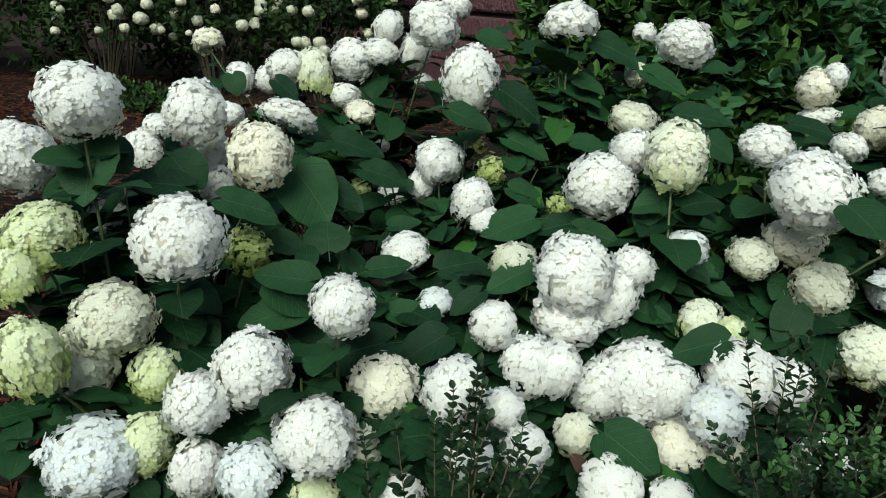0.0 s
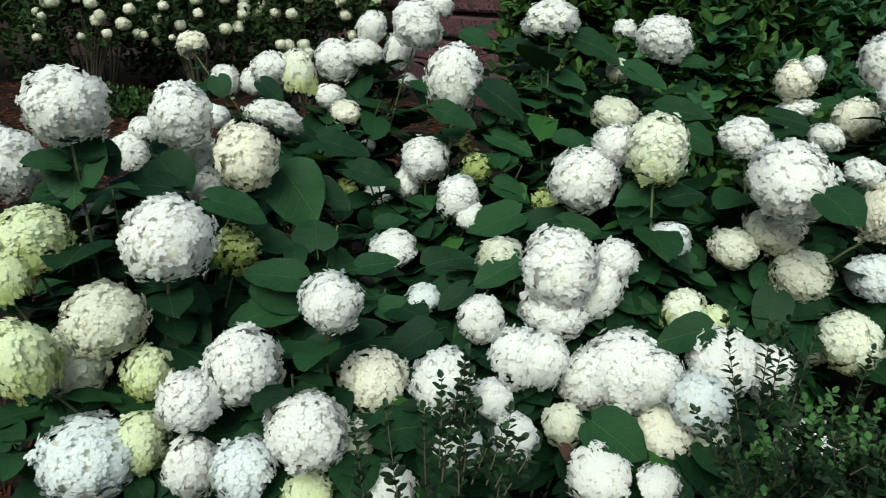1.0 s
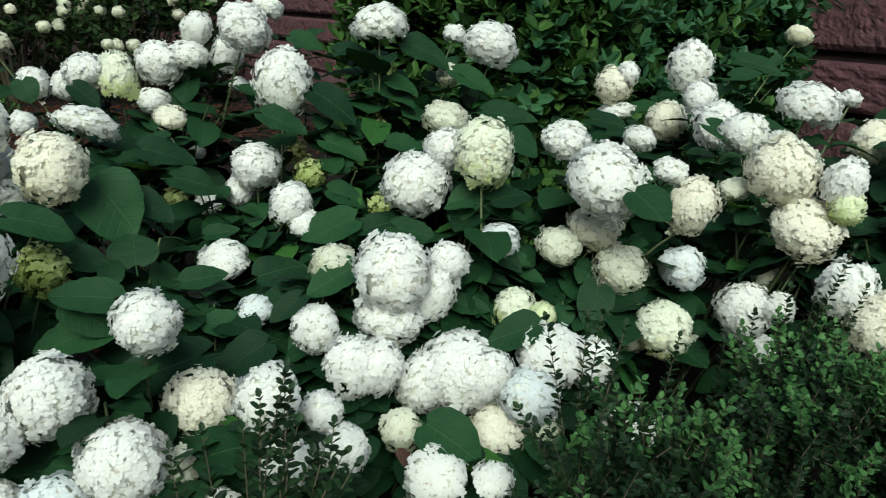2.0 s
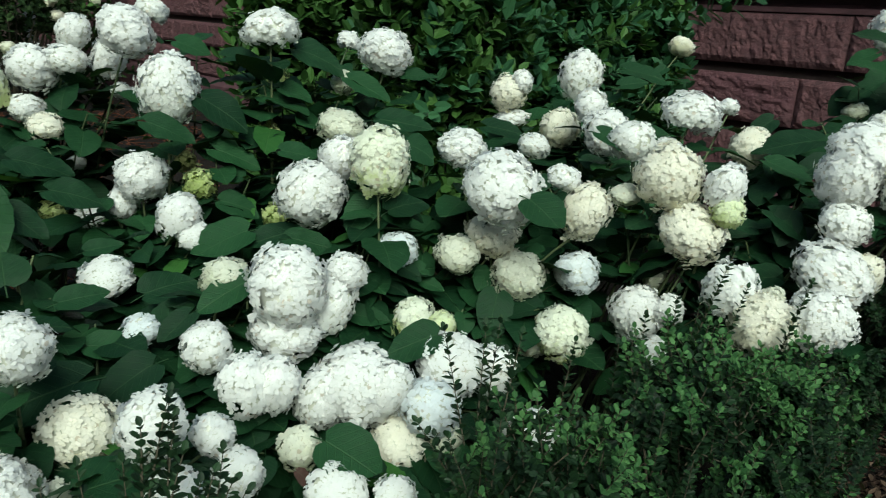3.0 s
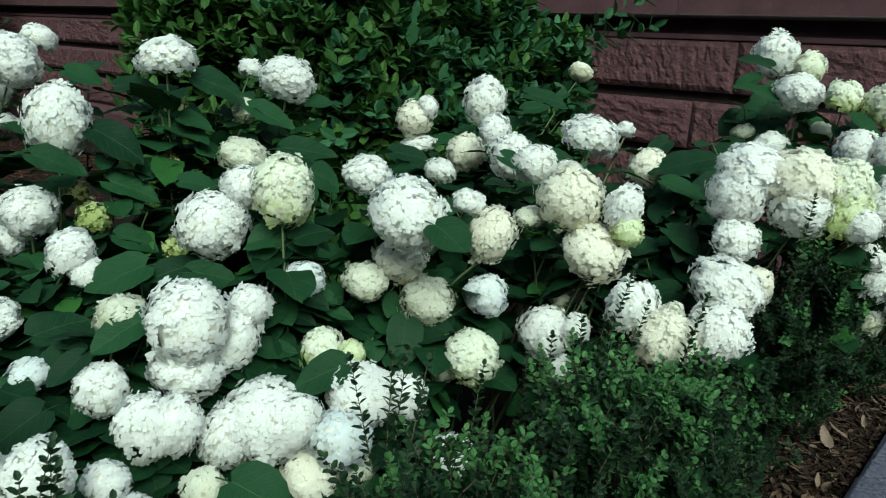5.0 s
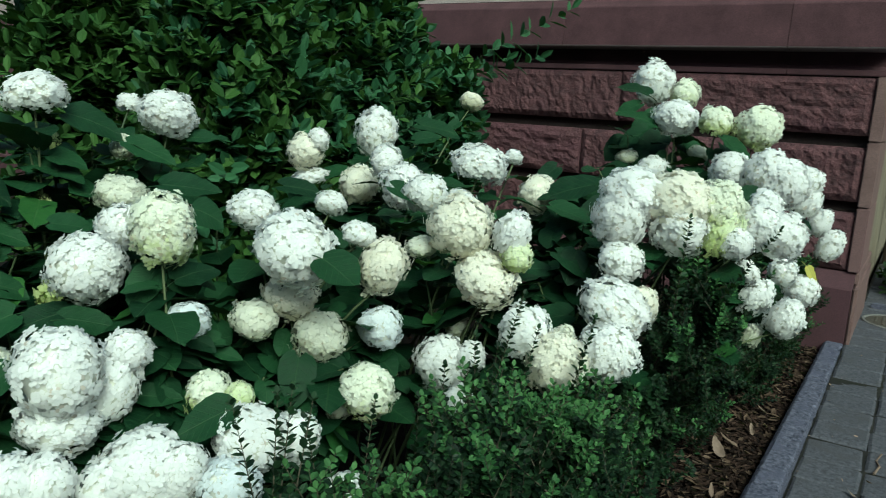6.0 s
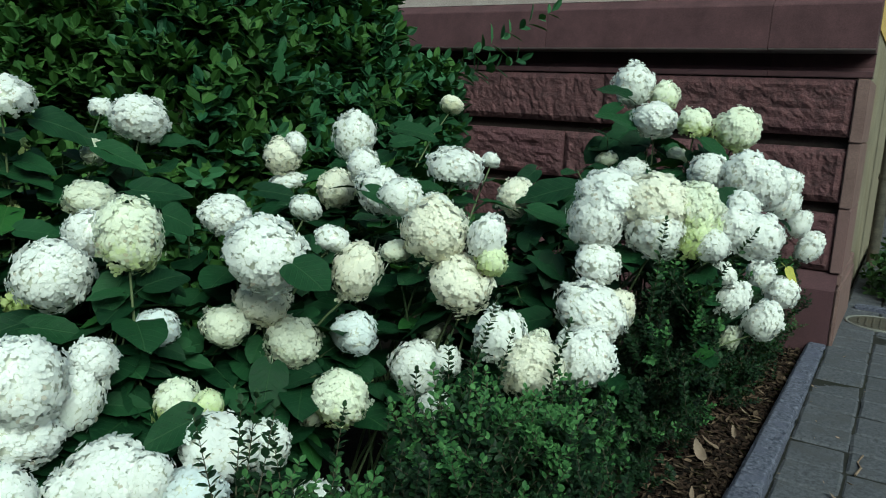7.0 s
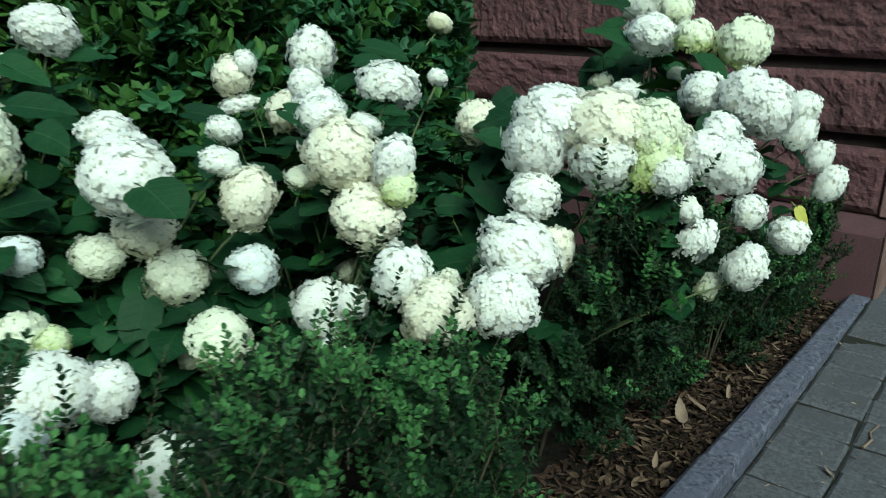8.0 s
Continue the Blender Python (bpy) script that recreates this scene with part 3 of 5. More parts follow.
def hydrangea(foot, heads, leaves=(), tops=(), shoots=14, pairs=4, label="hydrangea shrub with large white globe flower heads and dark heart-shaped leaves"):
    """A shrub from its foot: each head on its own stem with opposite leaf pairs, and leafy shoots without flowers between."""
    root = thing("hydrangea_shrub", (foot[0], foot[1], 0), label, "shrub", "hydrangeas in the bed")
    for q in leaves:
        set_leaf(root, *q)
    for x, y, z, w, h, tint in heads:
        p = Vector((x, y, z))
        lean = Vector((x - foot[0], y - foot[1], 0))
        turn = Matrix.Rotation(min(0.45, lean.length), 4, Vector((-lean.y, lean.x, 0))) if lean.length > 0.02 else Matrix()
        m = Matrix.Translation(p) @ turn @ Matrix.Rotation(rng.uniform(0, 6.28), 4, "Z") @ Matrix.Diagonal((0.515 * w, 0.515 * w, 0.515 * h, 1))
        child("flower_head", head_for(w, tint, h), root, m)
        tip = p - Vector((0, 0, 0.25 * h))
        line = stem_line((foot[0] + rng.normal(0, 0.09), foot[1] + rng.normal(0, 0.09), 0.0), tip, rng.normal(0, 0.04, 2))
        stem = child("stem", mesh_from("stem", *tube(line, 0.0055, 0.0032), stem_mat, smooth=True), root)
        low = 0.5 * h / max(z, 0.3)
        leaf_pairs(stem, line, [(1 - low - d, q) for d, q in ((0.05, 0.11), (0.14, 0.145), (0.27, 0.155), (0.43, 0.15))[:pairs] if 1 - low - d > 0.15], rng.uniform(0, 3.1))
    ends = [Vector(q) for q in tops]
    for _ in range(shoots):
        a, b = heads[int(rng.integers(len(heads)))], heads[int(rng.integers(len(heads)))]
        f = rng.uniform(0.1, 0.9)
        x, y = a[0] * f + b[0] * (1 - f) + rng.normal(0, 0.07), a[1] * f + b[1] * (1 - f) + 0.06 + rng.normal(0, 0.07)
        ends.append(Vector((x, y, (a[2] * f + b[2] * (1 - f)) * rng.uniform(0.72, 0.92))))
    for i, end in enumerate(ends):
        line = stem_line((foot[0] + rng.normal(0, 0.1), foot[1] + rng.normal(0, 0.1), 0.0), end, rng.normal(0, 0.04, 2))
        stem = child("stem", mesh_from("stem", *tube(line, 0.005, 0.0025), stem_mat, smooth=True), root)
        number = 5 if i < len(tops) else pairs + 1
        leaf_pairs(stem, line, [(1.0, 0.09), (0.92, 0.14), (0.80, 0.16), (0.65, 0.16), (0.47, 0.14)][:number], rng.uniform(0, 3.1), 0.05)
    return root


BED = []


def plant(foot, heads, leaves=(), tops=(), **kw):
    """Puts a shrub on the list, so that every shrub knows where all the heads are."""
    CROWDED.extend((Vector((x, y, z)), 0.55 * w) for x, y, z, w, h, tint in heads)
    BED.append((foot, heads, leaves, tops, kw))


# ---- the hydrangeas of the bed: head centres, widths, heights and tints ----
plant((0.35, 3.19), [
    (0.27, 3.28, 1.085, 0.18, 0.175, "w"),
    (0.44, 3.08, 0.83, 0.20, 0.19, "w"),
    (0.62, 3.30, 0.72, 0.13, 0.13, "g"),
    (0.17, 3.23, 0.80, 0.18, 0.16, "y"),
    (0.12, 3.17, 0.74, 0.11, 0.13, "y"),
    (0.15, 2.99, 0.64, 0.14, 0.17, "y"),
    (0.30, 3.08, 0.66, 0.18, 0.16, "k"),
    (0.24, 3.11, 0.56, 0.16, 0.17, "k"),
    (0.38, 3.06, 0.53, 0.12, 0.14, "y"),
    (0.45, 2.89, 0.53, 0.14, 0.15, "w"),
    (0.25, 2.94, 0.42, 0.20, 0.17, "b"),
    (0.35, 2.94, 0.43, 0.13, 0.15, "y"),
    (0.44, 2.87, 0.40, 0.12, 0.14, "w"),
], [(0.29, 3.34, 0.99, 0.26, 3.24, 0.87, 0.14),
    (0.32, 3.39, 0.97, 0.37, 3.35, 0.92, 0.08),
    (0.46, 3.43, 0.93, 0.52, 3.37, 0.86, 0.11),
    (0.48, 3.36, 0.87, 0.34, 3.40, 0.89, 0.07),
    (0.56, 3.25, 0.86, 0.69, 3.21, 0.83, 0.07),
    (0.43, 3.20, 0.67, 0.53, 3.14, 0.62, 0.10),
    (0.45, 3.17, 0.61, 0.47, 3.06, 0.51, 0.13),
    (0.36, 3.18, 0.62, 0.40, 3.11, 0.56, 0.08)], [(0.35, 3.47, 0.85), (0.62, 3.33, 0.81), (0.49, 3.24, 0.52), (0.31, 3.42, 0.68), (0.43, 3.24, 0.64), (0.26, 3.53, 0.89)])
plant((0.80, 3.02), [
    (0.56, 2.89, 0.60, 0.17, 0.18, "w"),
    (0.53, 2.76, 0.44, 0.14, 0.13, "b"),
    (0.65, 2.72, 0.52, 0.17, 0.16, "w"),
    (0.65, 2.74, 0.37, 0.11, 0.07, "y"),
    (0.75, 2.75, 0.45, 0.09, 0.12, "k"),
    (0.73, 2.84, 0.73, 0.14, 0.14, "w"),
    (0.85, 2.90, 0.51, 0.17, 0.15, "c"),
    (0.87, 2.58, 0.66, 0.13, 0.14, "w"),
    (0.99, 2.60, 0.59, 0.09, 0.09, "w"),
    (1.00, 2.52, 0.55, 0.10, 0.09, "w"),
    (0.89, 2.54, 0.54, 0.10, 0.11, "w"),
    (0.78, 2.61, 0.43, 0.12, 0.08, "w"),
], [(0.83, 3.30, 0.70, 0.84, 3.37, 0.77, 0.11),
    (0.69, 3.35, 0.73, 0.77, 3.30, 0.70, 0.08),
    (0.72, 3.06, 0.71, 0.60, 3.11, 0.73, 0.08),
    (0.70, 3.09, 0.63, 0.56, 3.10, 0.61, 0.08),
    (0.87, 2.96, 0.58, 0.67, 2.98, 0.54, 0.11),
    (0.93, 3.26, 0.65, 1.04, 3.23, 0.67, 0.08),
    (0.97, 3.20, 0.55, 1.09, 3.14, 0.54, 0.05),
    (1.06, 3.04, 0.54, 0.93, 3.04, 0.49, 0.07),
    (0.64, 3.12, 0.69, 0.73, 3.05, 0.63, 0.09)], [(0.93, 3.44, 0.72), (0.76, 3.25, 0.67), (0.65, 3.14, 0.60), (0.94, 3.36, 0.63), (1.01, 3.26, 0.58), (0.78, 3.01, 0.51), (1.06, 3.14, 0.51), (0.75, 3.43, 0.70)])
plant((0.53, 3.79), [
    (0.10, 3.70, 0.89, 0.20, 0.20, "w"),
    (0.53, 3.54, 1.02, 0.17, 0.19, "w"),
    (0.68, 3.44, 0.93, 0.18, 0.18, "c"),
    (0.58, 3.64, 0.91, 0.11, 0.12, "w"),
    (0.59, 3.59, 0.81, 0.10, 0.13, "w"),
    (0.46, 3.81, 0.95, 0.10, 0.07, "w"),
    (0.41, 3.81, 0.88, 0.12, 0.12, "w"),
    (0.30, 3.62, 0.74, 0.11, 0.08, "w"),
    (0.86, 3.90, 0.97, 0.20, 0.10, "w"),
], [(0.91, 4.07, 0.90, 1.05, 4.03, 0.88, 0.06),
    (0.79, 3.52, 0.87, 0.87, 3.40, 0.75, 0.15),
    (0.89, 3.54, 0.82, 0.97, 3.46, 0.76, 0.08)], [(0.87, 3.59, 0.80), (0.46, 3.52, 0.88), (0.20, 3.58, 0.92)], shoots=17)
plant((1.34, 3.27), [
    (1.09, 3.19, 0.57, 0.10, 0.08, "b"),
    (1.18, 3.01, 0.57, 0.13, 0.13, "w"),
    (1.21, 2.87, 0.52, 0.15, 0.17, "w"),
    (1.26, 2.83, 0.53, 0.13, 0.15, "w"),
    (1.37, 2.96, 0.71, 0.21, 0.21, "w"),
    (1.54, 2.95, 0.71, 0.12, 0.12, "w"),
    (1.50, 2.96, 0.64, 0.14, 0.17, "w"),
    (1.38, 2.98, 0.58, 0.19, 0.14, "w"),
    (1.37, 2.80, 0.47, 0.14, 0.19, "w"),
    (1.27, 2.74, 0.40, 0.11, 0.11, "k"),
    (1.30, 3.15, 0.69, 0.13, 0.09, "k"),
], [(1.16, 3.32, 0.61, 1.30, 3.30, 0.65, 0.09),
    (1.49, 3.37, 0.73, 1.33, 3.41, 0.68, 0.06),
    (1.59, 3.30, 0.73, 1.46, 3.35, 0.70, 0.04),
    (1.14, 3.19, 0.56, 1.27, 3.20, 0.62, 0.07),
    (1.33, 3.08, 0.69, 1.19, 3.09, 0.63, 0.08),
    (1.64, 3.44, 0.95, 1.74, 3.38, 0.94, 0.06),
    (1.17, 3.08, 0.63, 1.09, 3.07, 0.58, 0.06)], [(1.20, 3.24, 0.60), (1.51, 3.47, 0.72), (1.37, 3.15, 0.62)])
plant((1.41, 3.82), [
    (1.36, 3.81, 0.82, 0.17, 0.17, "w"),
    (1.32, 3.87, 0.73, 0.10, 0.12, "w"),
    (1.49, 3.67, 0.82, 0.11, 0.11, "g"),
    (1.56, 3.94, 0.84, 0.10, 0.09, "o"),
    (1.35, 3.53, 0.76, 0.14, 0.13, "w"),
    (1.38, 3.49, 0.70, 0.11, 0.09, "w"),
    (1.13, 3.51, 0.61, 0.16, 0.11, "w"),
    (1.46, 3.82, 1.10, 0.20, 0.24, "w"),
], [(1.01, 3.89, 0.88, 1.16, 3.82, 0.85, 0.09),
    (1.33, 3.69, 1.01, 1.44, 3.60, 0.97, 0.09),
    (1.54, 3.76, 1.07, 1.65, 3.64, 1.00, 0.09),
    (1.57, 3.72, 0.91, 1.68, 3.62, 0.87, 0.05),
    (1.54, 3.94, 1.24, 1.63, 3.87, 1.21, 0.09),
    (1.52, 3.60, 0.77, 1.62, 3.52, 0.75, 0.06),
    (1.08, 3.80, 0.80, 1.21, 3.73, 0.78, 0.07),
    (1.12, 3.64, 0.65, 1.22, 3.61, 0.67, 0.05)], [(1.63, 3.61, 0.83), (1.59, 3.78, 0.99), (1.18, 4.15, 0.87), (1.25, 3.58, 0.66), (1.21, 3.91, 0.78), (1.61, 4.06, 1.12), (1.66, 4.04, 1.24)], shoots=17)
plant((1.59, 3.04), [
    (1.45, 2.75, 0.50, 0.22, 0.22, "w"),
    (1.48, 2.68, 0.51, 0.13, 0.16, "w"),
    (1.54, 2.59, 0.48, 0.15, 0.14, "b"),
    (1.65, 2.64, 0.55, 0.20, 0.15, "w"),
    (1.50, 2.65, 0.38, 0.16, 0.13, "c"),
    (1.67, 2.82, 0.61, 0.12, 0.11, "l"),
    (1.71, 2.75, 0.60, 0.08, 0.08, "y"),
    (1.25, 2.56, 0.38, 0.15, 0.10, "w"),
    (1.36, 2.50, 0.37, 0.10, 0.07, "w"),
    (1.58, 2.57, 0.39, 0.08, 0.12, "k"),
    (1.83, 2.50, 0.34, 0.16, 0.19, "w"),
    (1.75, 2.60, 0.52, 0.13, 0.14, "w"),
    (1.72, 3.06, 0.98, 0.18, 0.21, "l"),
    (1.75, 2.99, 0.74, 0.12, 0.10, "b"),
], [(1.54, 3.21, 0.74, 1.64, 3.12, 0.72, 0.05),
    (1.58, 2.98, 0.58, 1.66, 2.90, 0.57, 0.07),
    (1.62, 2.67, 0.62, 1.50, 2.73, 0.58, 0.07),
    (1.28, 2.65, 0.45, 1.34, 2.53, 0.41, 0.12),
    (1.68, 3.00, 0.66, 1.74, 2.92, 0.63, 0.06),
    (1.73, 2.98, 0.70, 1.78, 2.91, 0.68, 0.05),
    (1.89, 2.65, 0.94, 1.91, 2.55, 0.89, 0.12),
    (1.32, 2.93, 0.49, 1.20, 2.88, 0.40, 0.09),
    (1.80, 2.95, 0.65, 1.85, 2.89, 0.63, 0.05),
    (1.84, 2.97, 0.67, 1.75, 3.01, 0.64, 0.06),
    (1.73, 3.10, 0.86, 1.64, 3.09, 0.78, 0.10),
    (1.80, 3.11, 0.86, 1.81, 3.02, 0.80, 0.10)], [(1.67, 2.99, 0.61), (1.88, 2.84, 0.58), (1.49, 2.89, 0.54), (1.79, 3.10, 0.85), (1.74, 3.08, 0.81)])
plant((1.91, 3.72), [
    (1.71, 3.58, 0.71, 0.10, 0.09, "g"),
    (1.78, 3.75, 0.95, 0.10, 0.10, "g"),
    (1.63, 3.25, 0.86, 0.21, 0.20, "w"),
    (1.76, 3.29, 0.95, 0.13, 0.14, "w"),
    (1.87, 3.45, 1.02, 0.16, 0.11, "k"),
    (2.13, 3.56, 1.26, 0.20, 0.16, "w"),
    (1.77, 3.73, 1.31, 0.20, 0.13, "w"),
    (2.21, 3.89, 1.28, 0.09, 0.07, "w"),
    (1.88, 3.85, 1.13, 0.09, 0.11, "g"),
    (2.04, 3.68, 1.14, 0.09, 0.09, "k"),
], [(1.88, 3.74, 1.24, 2.01, 3.62, 1.20, 0.12),
    (1.99, 3.59, 1.16, 2.08, 3.46, 1.10, 0.09),
    (2.17, 3.51, 1.18, 2.24, 3.44, 1.19, 0.07),
    (1.76, 3.75, 1.08, 1.88, 3.66, 1.07, 0.07),
    (1.68, 3.86, 1.20, 1.79, 3.82, 1.22, 0.07)], [(1.99, 3.78, 1.14), (1.82, 3.89, 1.18), (2.12, 3.54, 1.07), (2.21, 3.53, 1.16)], shoots=17)
plant((2.12, 3.12), [
    (2.02, 3.04, 1.01, 0.16, 0.12, "w"),
    (1.92, 2.78, 0.94, 0.22, 0.21, "w"),
    (2.02, 2.88, 0.78, 0.17, 0.13, "c"),
    (2.05, 2.79, 0.67, 0.17, 0.15, "k"),
    (1.91, 2.91, 0.72, 0.14, 0.12, "k"),
    (2.03, 2.60, 0.56, 0.17, 0.16, "l"),
    (2.02, 2.68, 0.51, 0.09, 0.12, "k"),
    (2.19, 2.72, 0.68, 0.09, 0.09, "b"),
    (2.41, 3.08, 0.99, 0.12, 0.09, "w"),
    (2.19, 2.69, 0.86, 0.15, 0.20, "c"),
    (2.16, 2.75, 0.96, 0.11, 0.08, "w"),
    (2.22, 2.70, 0.68, 0.14, 0.13, "b"),
], [(1.95, 2.78, 0.63, 1.87, 2.73, 0.53, 0.10),
    (2.02, 2.77, 0.61, 2.06, 2.68, 0.59, 0.07),
    (1.89, 3.28, 1.06, 2.01, 3.16, 1.05, 0.05),
    (1.88, 3.13, 1.01, 1.94, 3.06, 0.98, 0.10),
    (2.49, 3.38, 1.01, 2.58, 3.26, 1.00, 0.07)], [(2.05, 3.14, 0.81), (1.93, 2.76, 0.55), (1.88, 3.06, 0.74), (1.87, 3.22, 0.76), (2.08, 3.26, 0.97), (1.91, 3.22, 0.75), (2.10, 2.78, 0.54)])
plant((2.49, 2.77), [
    (2.38, 2.54, 0.99, 0.21, 0.20, "c"),
    (2.38, 2.45, 0.84, 0.20, 0.17, "c"),
    (2.41, 2.38, 0.99, 0.12, 0.14, "w"),
    (2.40, 2.36, 0.92, 0.10, 0.10, "y"),
    (2.53, 2.77, 1.05, 0.15, 0.13, "w"),
    (2.62, 2.69, 1.03, 0.11, 0.08, "w"),
    (2.71, 2.68, 1.15, 0.21, 0.14, "w"),
    (2.36, 2.67, 0.91, 0.10, 0.07, "k"),
    (2.32, 2.54, 0.58, 0.17, 0.18, "w"),
    (2.33, 2.45, 0.62, 0.10, 0.10, "w"),
    (2.44, 2.57, 0.66, 0.08, 0.10, "k"),
    (2.27, 2.45, 0.50, 0.10, 0.10, "w"),
    (2.34, 2.28, 0.735, 0.155, 0.15, "w"),
    (2.36, 2.19, 0.645, 0.175, 0.20, "c"),
    (2.40, 2.20, 0.70, 0.08, 0.12, "k"),
    (2.61, 2.125, 0.775, 0.235, 0.17, "w"),
    (2.50, 2.09, 0.67, 0.20, 0.19, "w"),
    (2.90, 2.65, 1.17, 0.07, 0.06, "w"),
], [(2.73, 2.94, 0.93, 2.85, 2.86, 0.99, 0.06),
    (2.47, 2.86, 1.06, 2.52, 2.74, 1.01, 0.06),
    (3.18, 2.61, 0.90, 3.10, 2.65, 0.84, 0.10),
    (3.02, 2.39, 0.75, 2.95, 2.44, 0.70, 0.10),
    (2.90, 2.18, 0.80, 2.82, 2.20, 0.72, 0.08),
    (2.82, 2.35, 0.88, 2.73, 2.34, 0.79, 0.08),
    (3.07, 2.55, 0.97, 3.04, 2.45, 0.88, 0.08)], [(2.41, 3.04, 0.91), (2.63, 2.92, 0.95), (2.51, 2.63, 0.70)], shoots=8, pairs=2)
plant((3.02, 3.41), [
    (2.81, 3.58, 1.12, 0.16, 0.16, "c"),
    (2.83, 3.52, 1.17, 0.09, 0.10, "w"),
    (2.84, 3.58, 1.01, 0.18, 0.08, "w"),
    (3.03, 3.38, 1.21, 0.19, 0.22, "w"),
    (2.79, 3.14, 1.12, 0.13, 0.12, "w"),
    (2.74, 3.02, 1.04, 0.19, 0.17, "w"),
    (2.88, 3.34, 1.00, 0.17, 0.17, "c"),
    (3.14, 2.66, 1.02, 0.16, 0.16, "c"),
    (3.83, 3.40, 1.36, 0.13, 0.09, "c"),
], [(3.15, 3.26, 1.18, 3.23, 3.18, 1.21, 0.09),
    (3.27, 3.32, 1.24, 3.36, 3.16, 1.22, 0.10)], [(3.43, 3.43, 1.20), (3.13, 3.15, 1.06), (2.79, 3.42, 1.00)])
plant((2.97, 2.54), [
    (2.70, 2.08, 0.76, 0.12, 0.16, "c"),
    (2.75, 2.18, 1.03, 0.19, 0.22, "w"),
    (2.79, 2.16, 1.10, 0.23, 0.17, "w"),
    (2.83, 2.03, 1.09, 0.23, 0.19, "c"),
    (2.81, 2.01, 1.01, 0.19, 0.19, "w"),
    (2.89, 1.93, 1.08, 0.18, 0.19, "l"),
    (2.87, 1.91, 1.01, 0.14, 0.17, "y"),
    (2.87, 1.86, 0.97, 0.12, 0.12, "w"),
    (2.70, 2.15, 0.90, 0.15, 0.12, "w"),
    (3.00, 1.82, 1.02, 0.16, 0.15, "w"),
    (3.01, 1.75, 1.00, 0.16, 0.16, "w"),
    (3.14, 1.83, 1.07, 0.12, 0.11, "w"),
    (3.33, 1.78, 0.83, 0.11, 0.11, "w"),
    (2.95, 1.83, 0.88, 0.09, 0.07, "w"),
    (2.94, 1.79, 0.81, 0.10, 0.13, "w"),
    (3.21, 1.73, 0.69, 0.13, 0.15, "w"),
    (3.22, 1.83, 0.61, 0.07, 0.10, "k"),
    (2.99, 1.90, 1.04, 0.11, 0.13, "k"),
], [(2.96, 2.52, 1.00, 3.00, 2.37, 0.96, 0.09),
    (2.78, 2.40, 0.87, 2.79, 2.26, 0.82, 0.09),
    (3.09, 2.44, 0.96, 3.00, 2.56, 0.91, 0.09),
    (3.16, 2.45, 1.07, 3.05, 2.62, 1.02, 0.08),
    (2.84, 2.29, 0.78, 2.81, 2.42, 0.79, 0.08),
    (2.70, 2.31, 0.69, 2.61, 2.45, 0.66, 0.10),
    (2.75, 2.51, 0.80, 2.82, 2.42, 0.82, 0.07),
    (2.82, 2.14, 0.92, 2.76, 2.25, 0.90, 0.07),
    (3.89, 2.16, 1.23, 3.84, 2.08, 1.14, 0.09),
    (3.55, 2.53, 1.04, 3.48, 2.61, 0.99, 0.10),
    (3.47, 2.60, 1.04, 3.39, 2.68, 0.98, 0.10),
    (3.36, 2.47, 0.99, 3.27, 2.54, 0.91, 0.10),
    (3.31, 2.60, 1.00, 3.22, 2.65, 0.92, 0.10),
    (3.24, 2.47, 0.91, 3.15, 2.54, 0.84, 0.10),
    (3.47, 2.74, 1.10, 3.39, 2.80, 1.03, 0.09),
    (3.96, 2.62, 1.22, 3.87, 2.67, 1.13, 0.10)], [(3.06, 2.54, 0.97), (3.09, 2.44, 0.93), (2.88, 2.39, 0.82), (2.74, 2.44, 0.77), (3.22, 2.57, 1.06), (3.09, 2.57, 0.91), (2.96, 2.57, 0.82), (2.93, 2.38, 0.81), (3.22, 2.79, 0.99), (2.78, 2.36, 0.66), (2.83, 2.54, 0.70), (3.05, 2.39, 0.90), (3.38, 2.69, 1.01), (3.19, 2.41, 0.81), (3.05, 2.47, 0.76)], shoots=3, pairs=1)
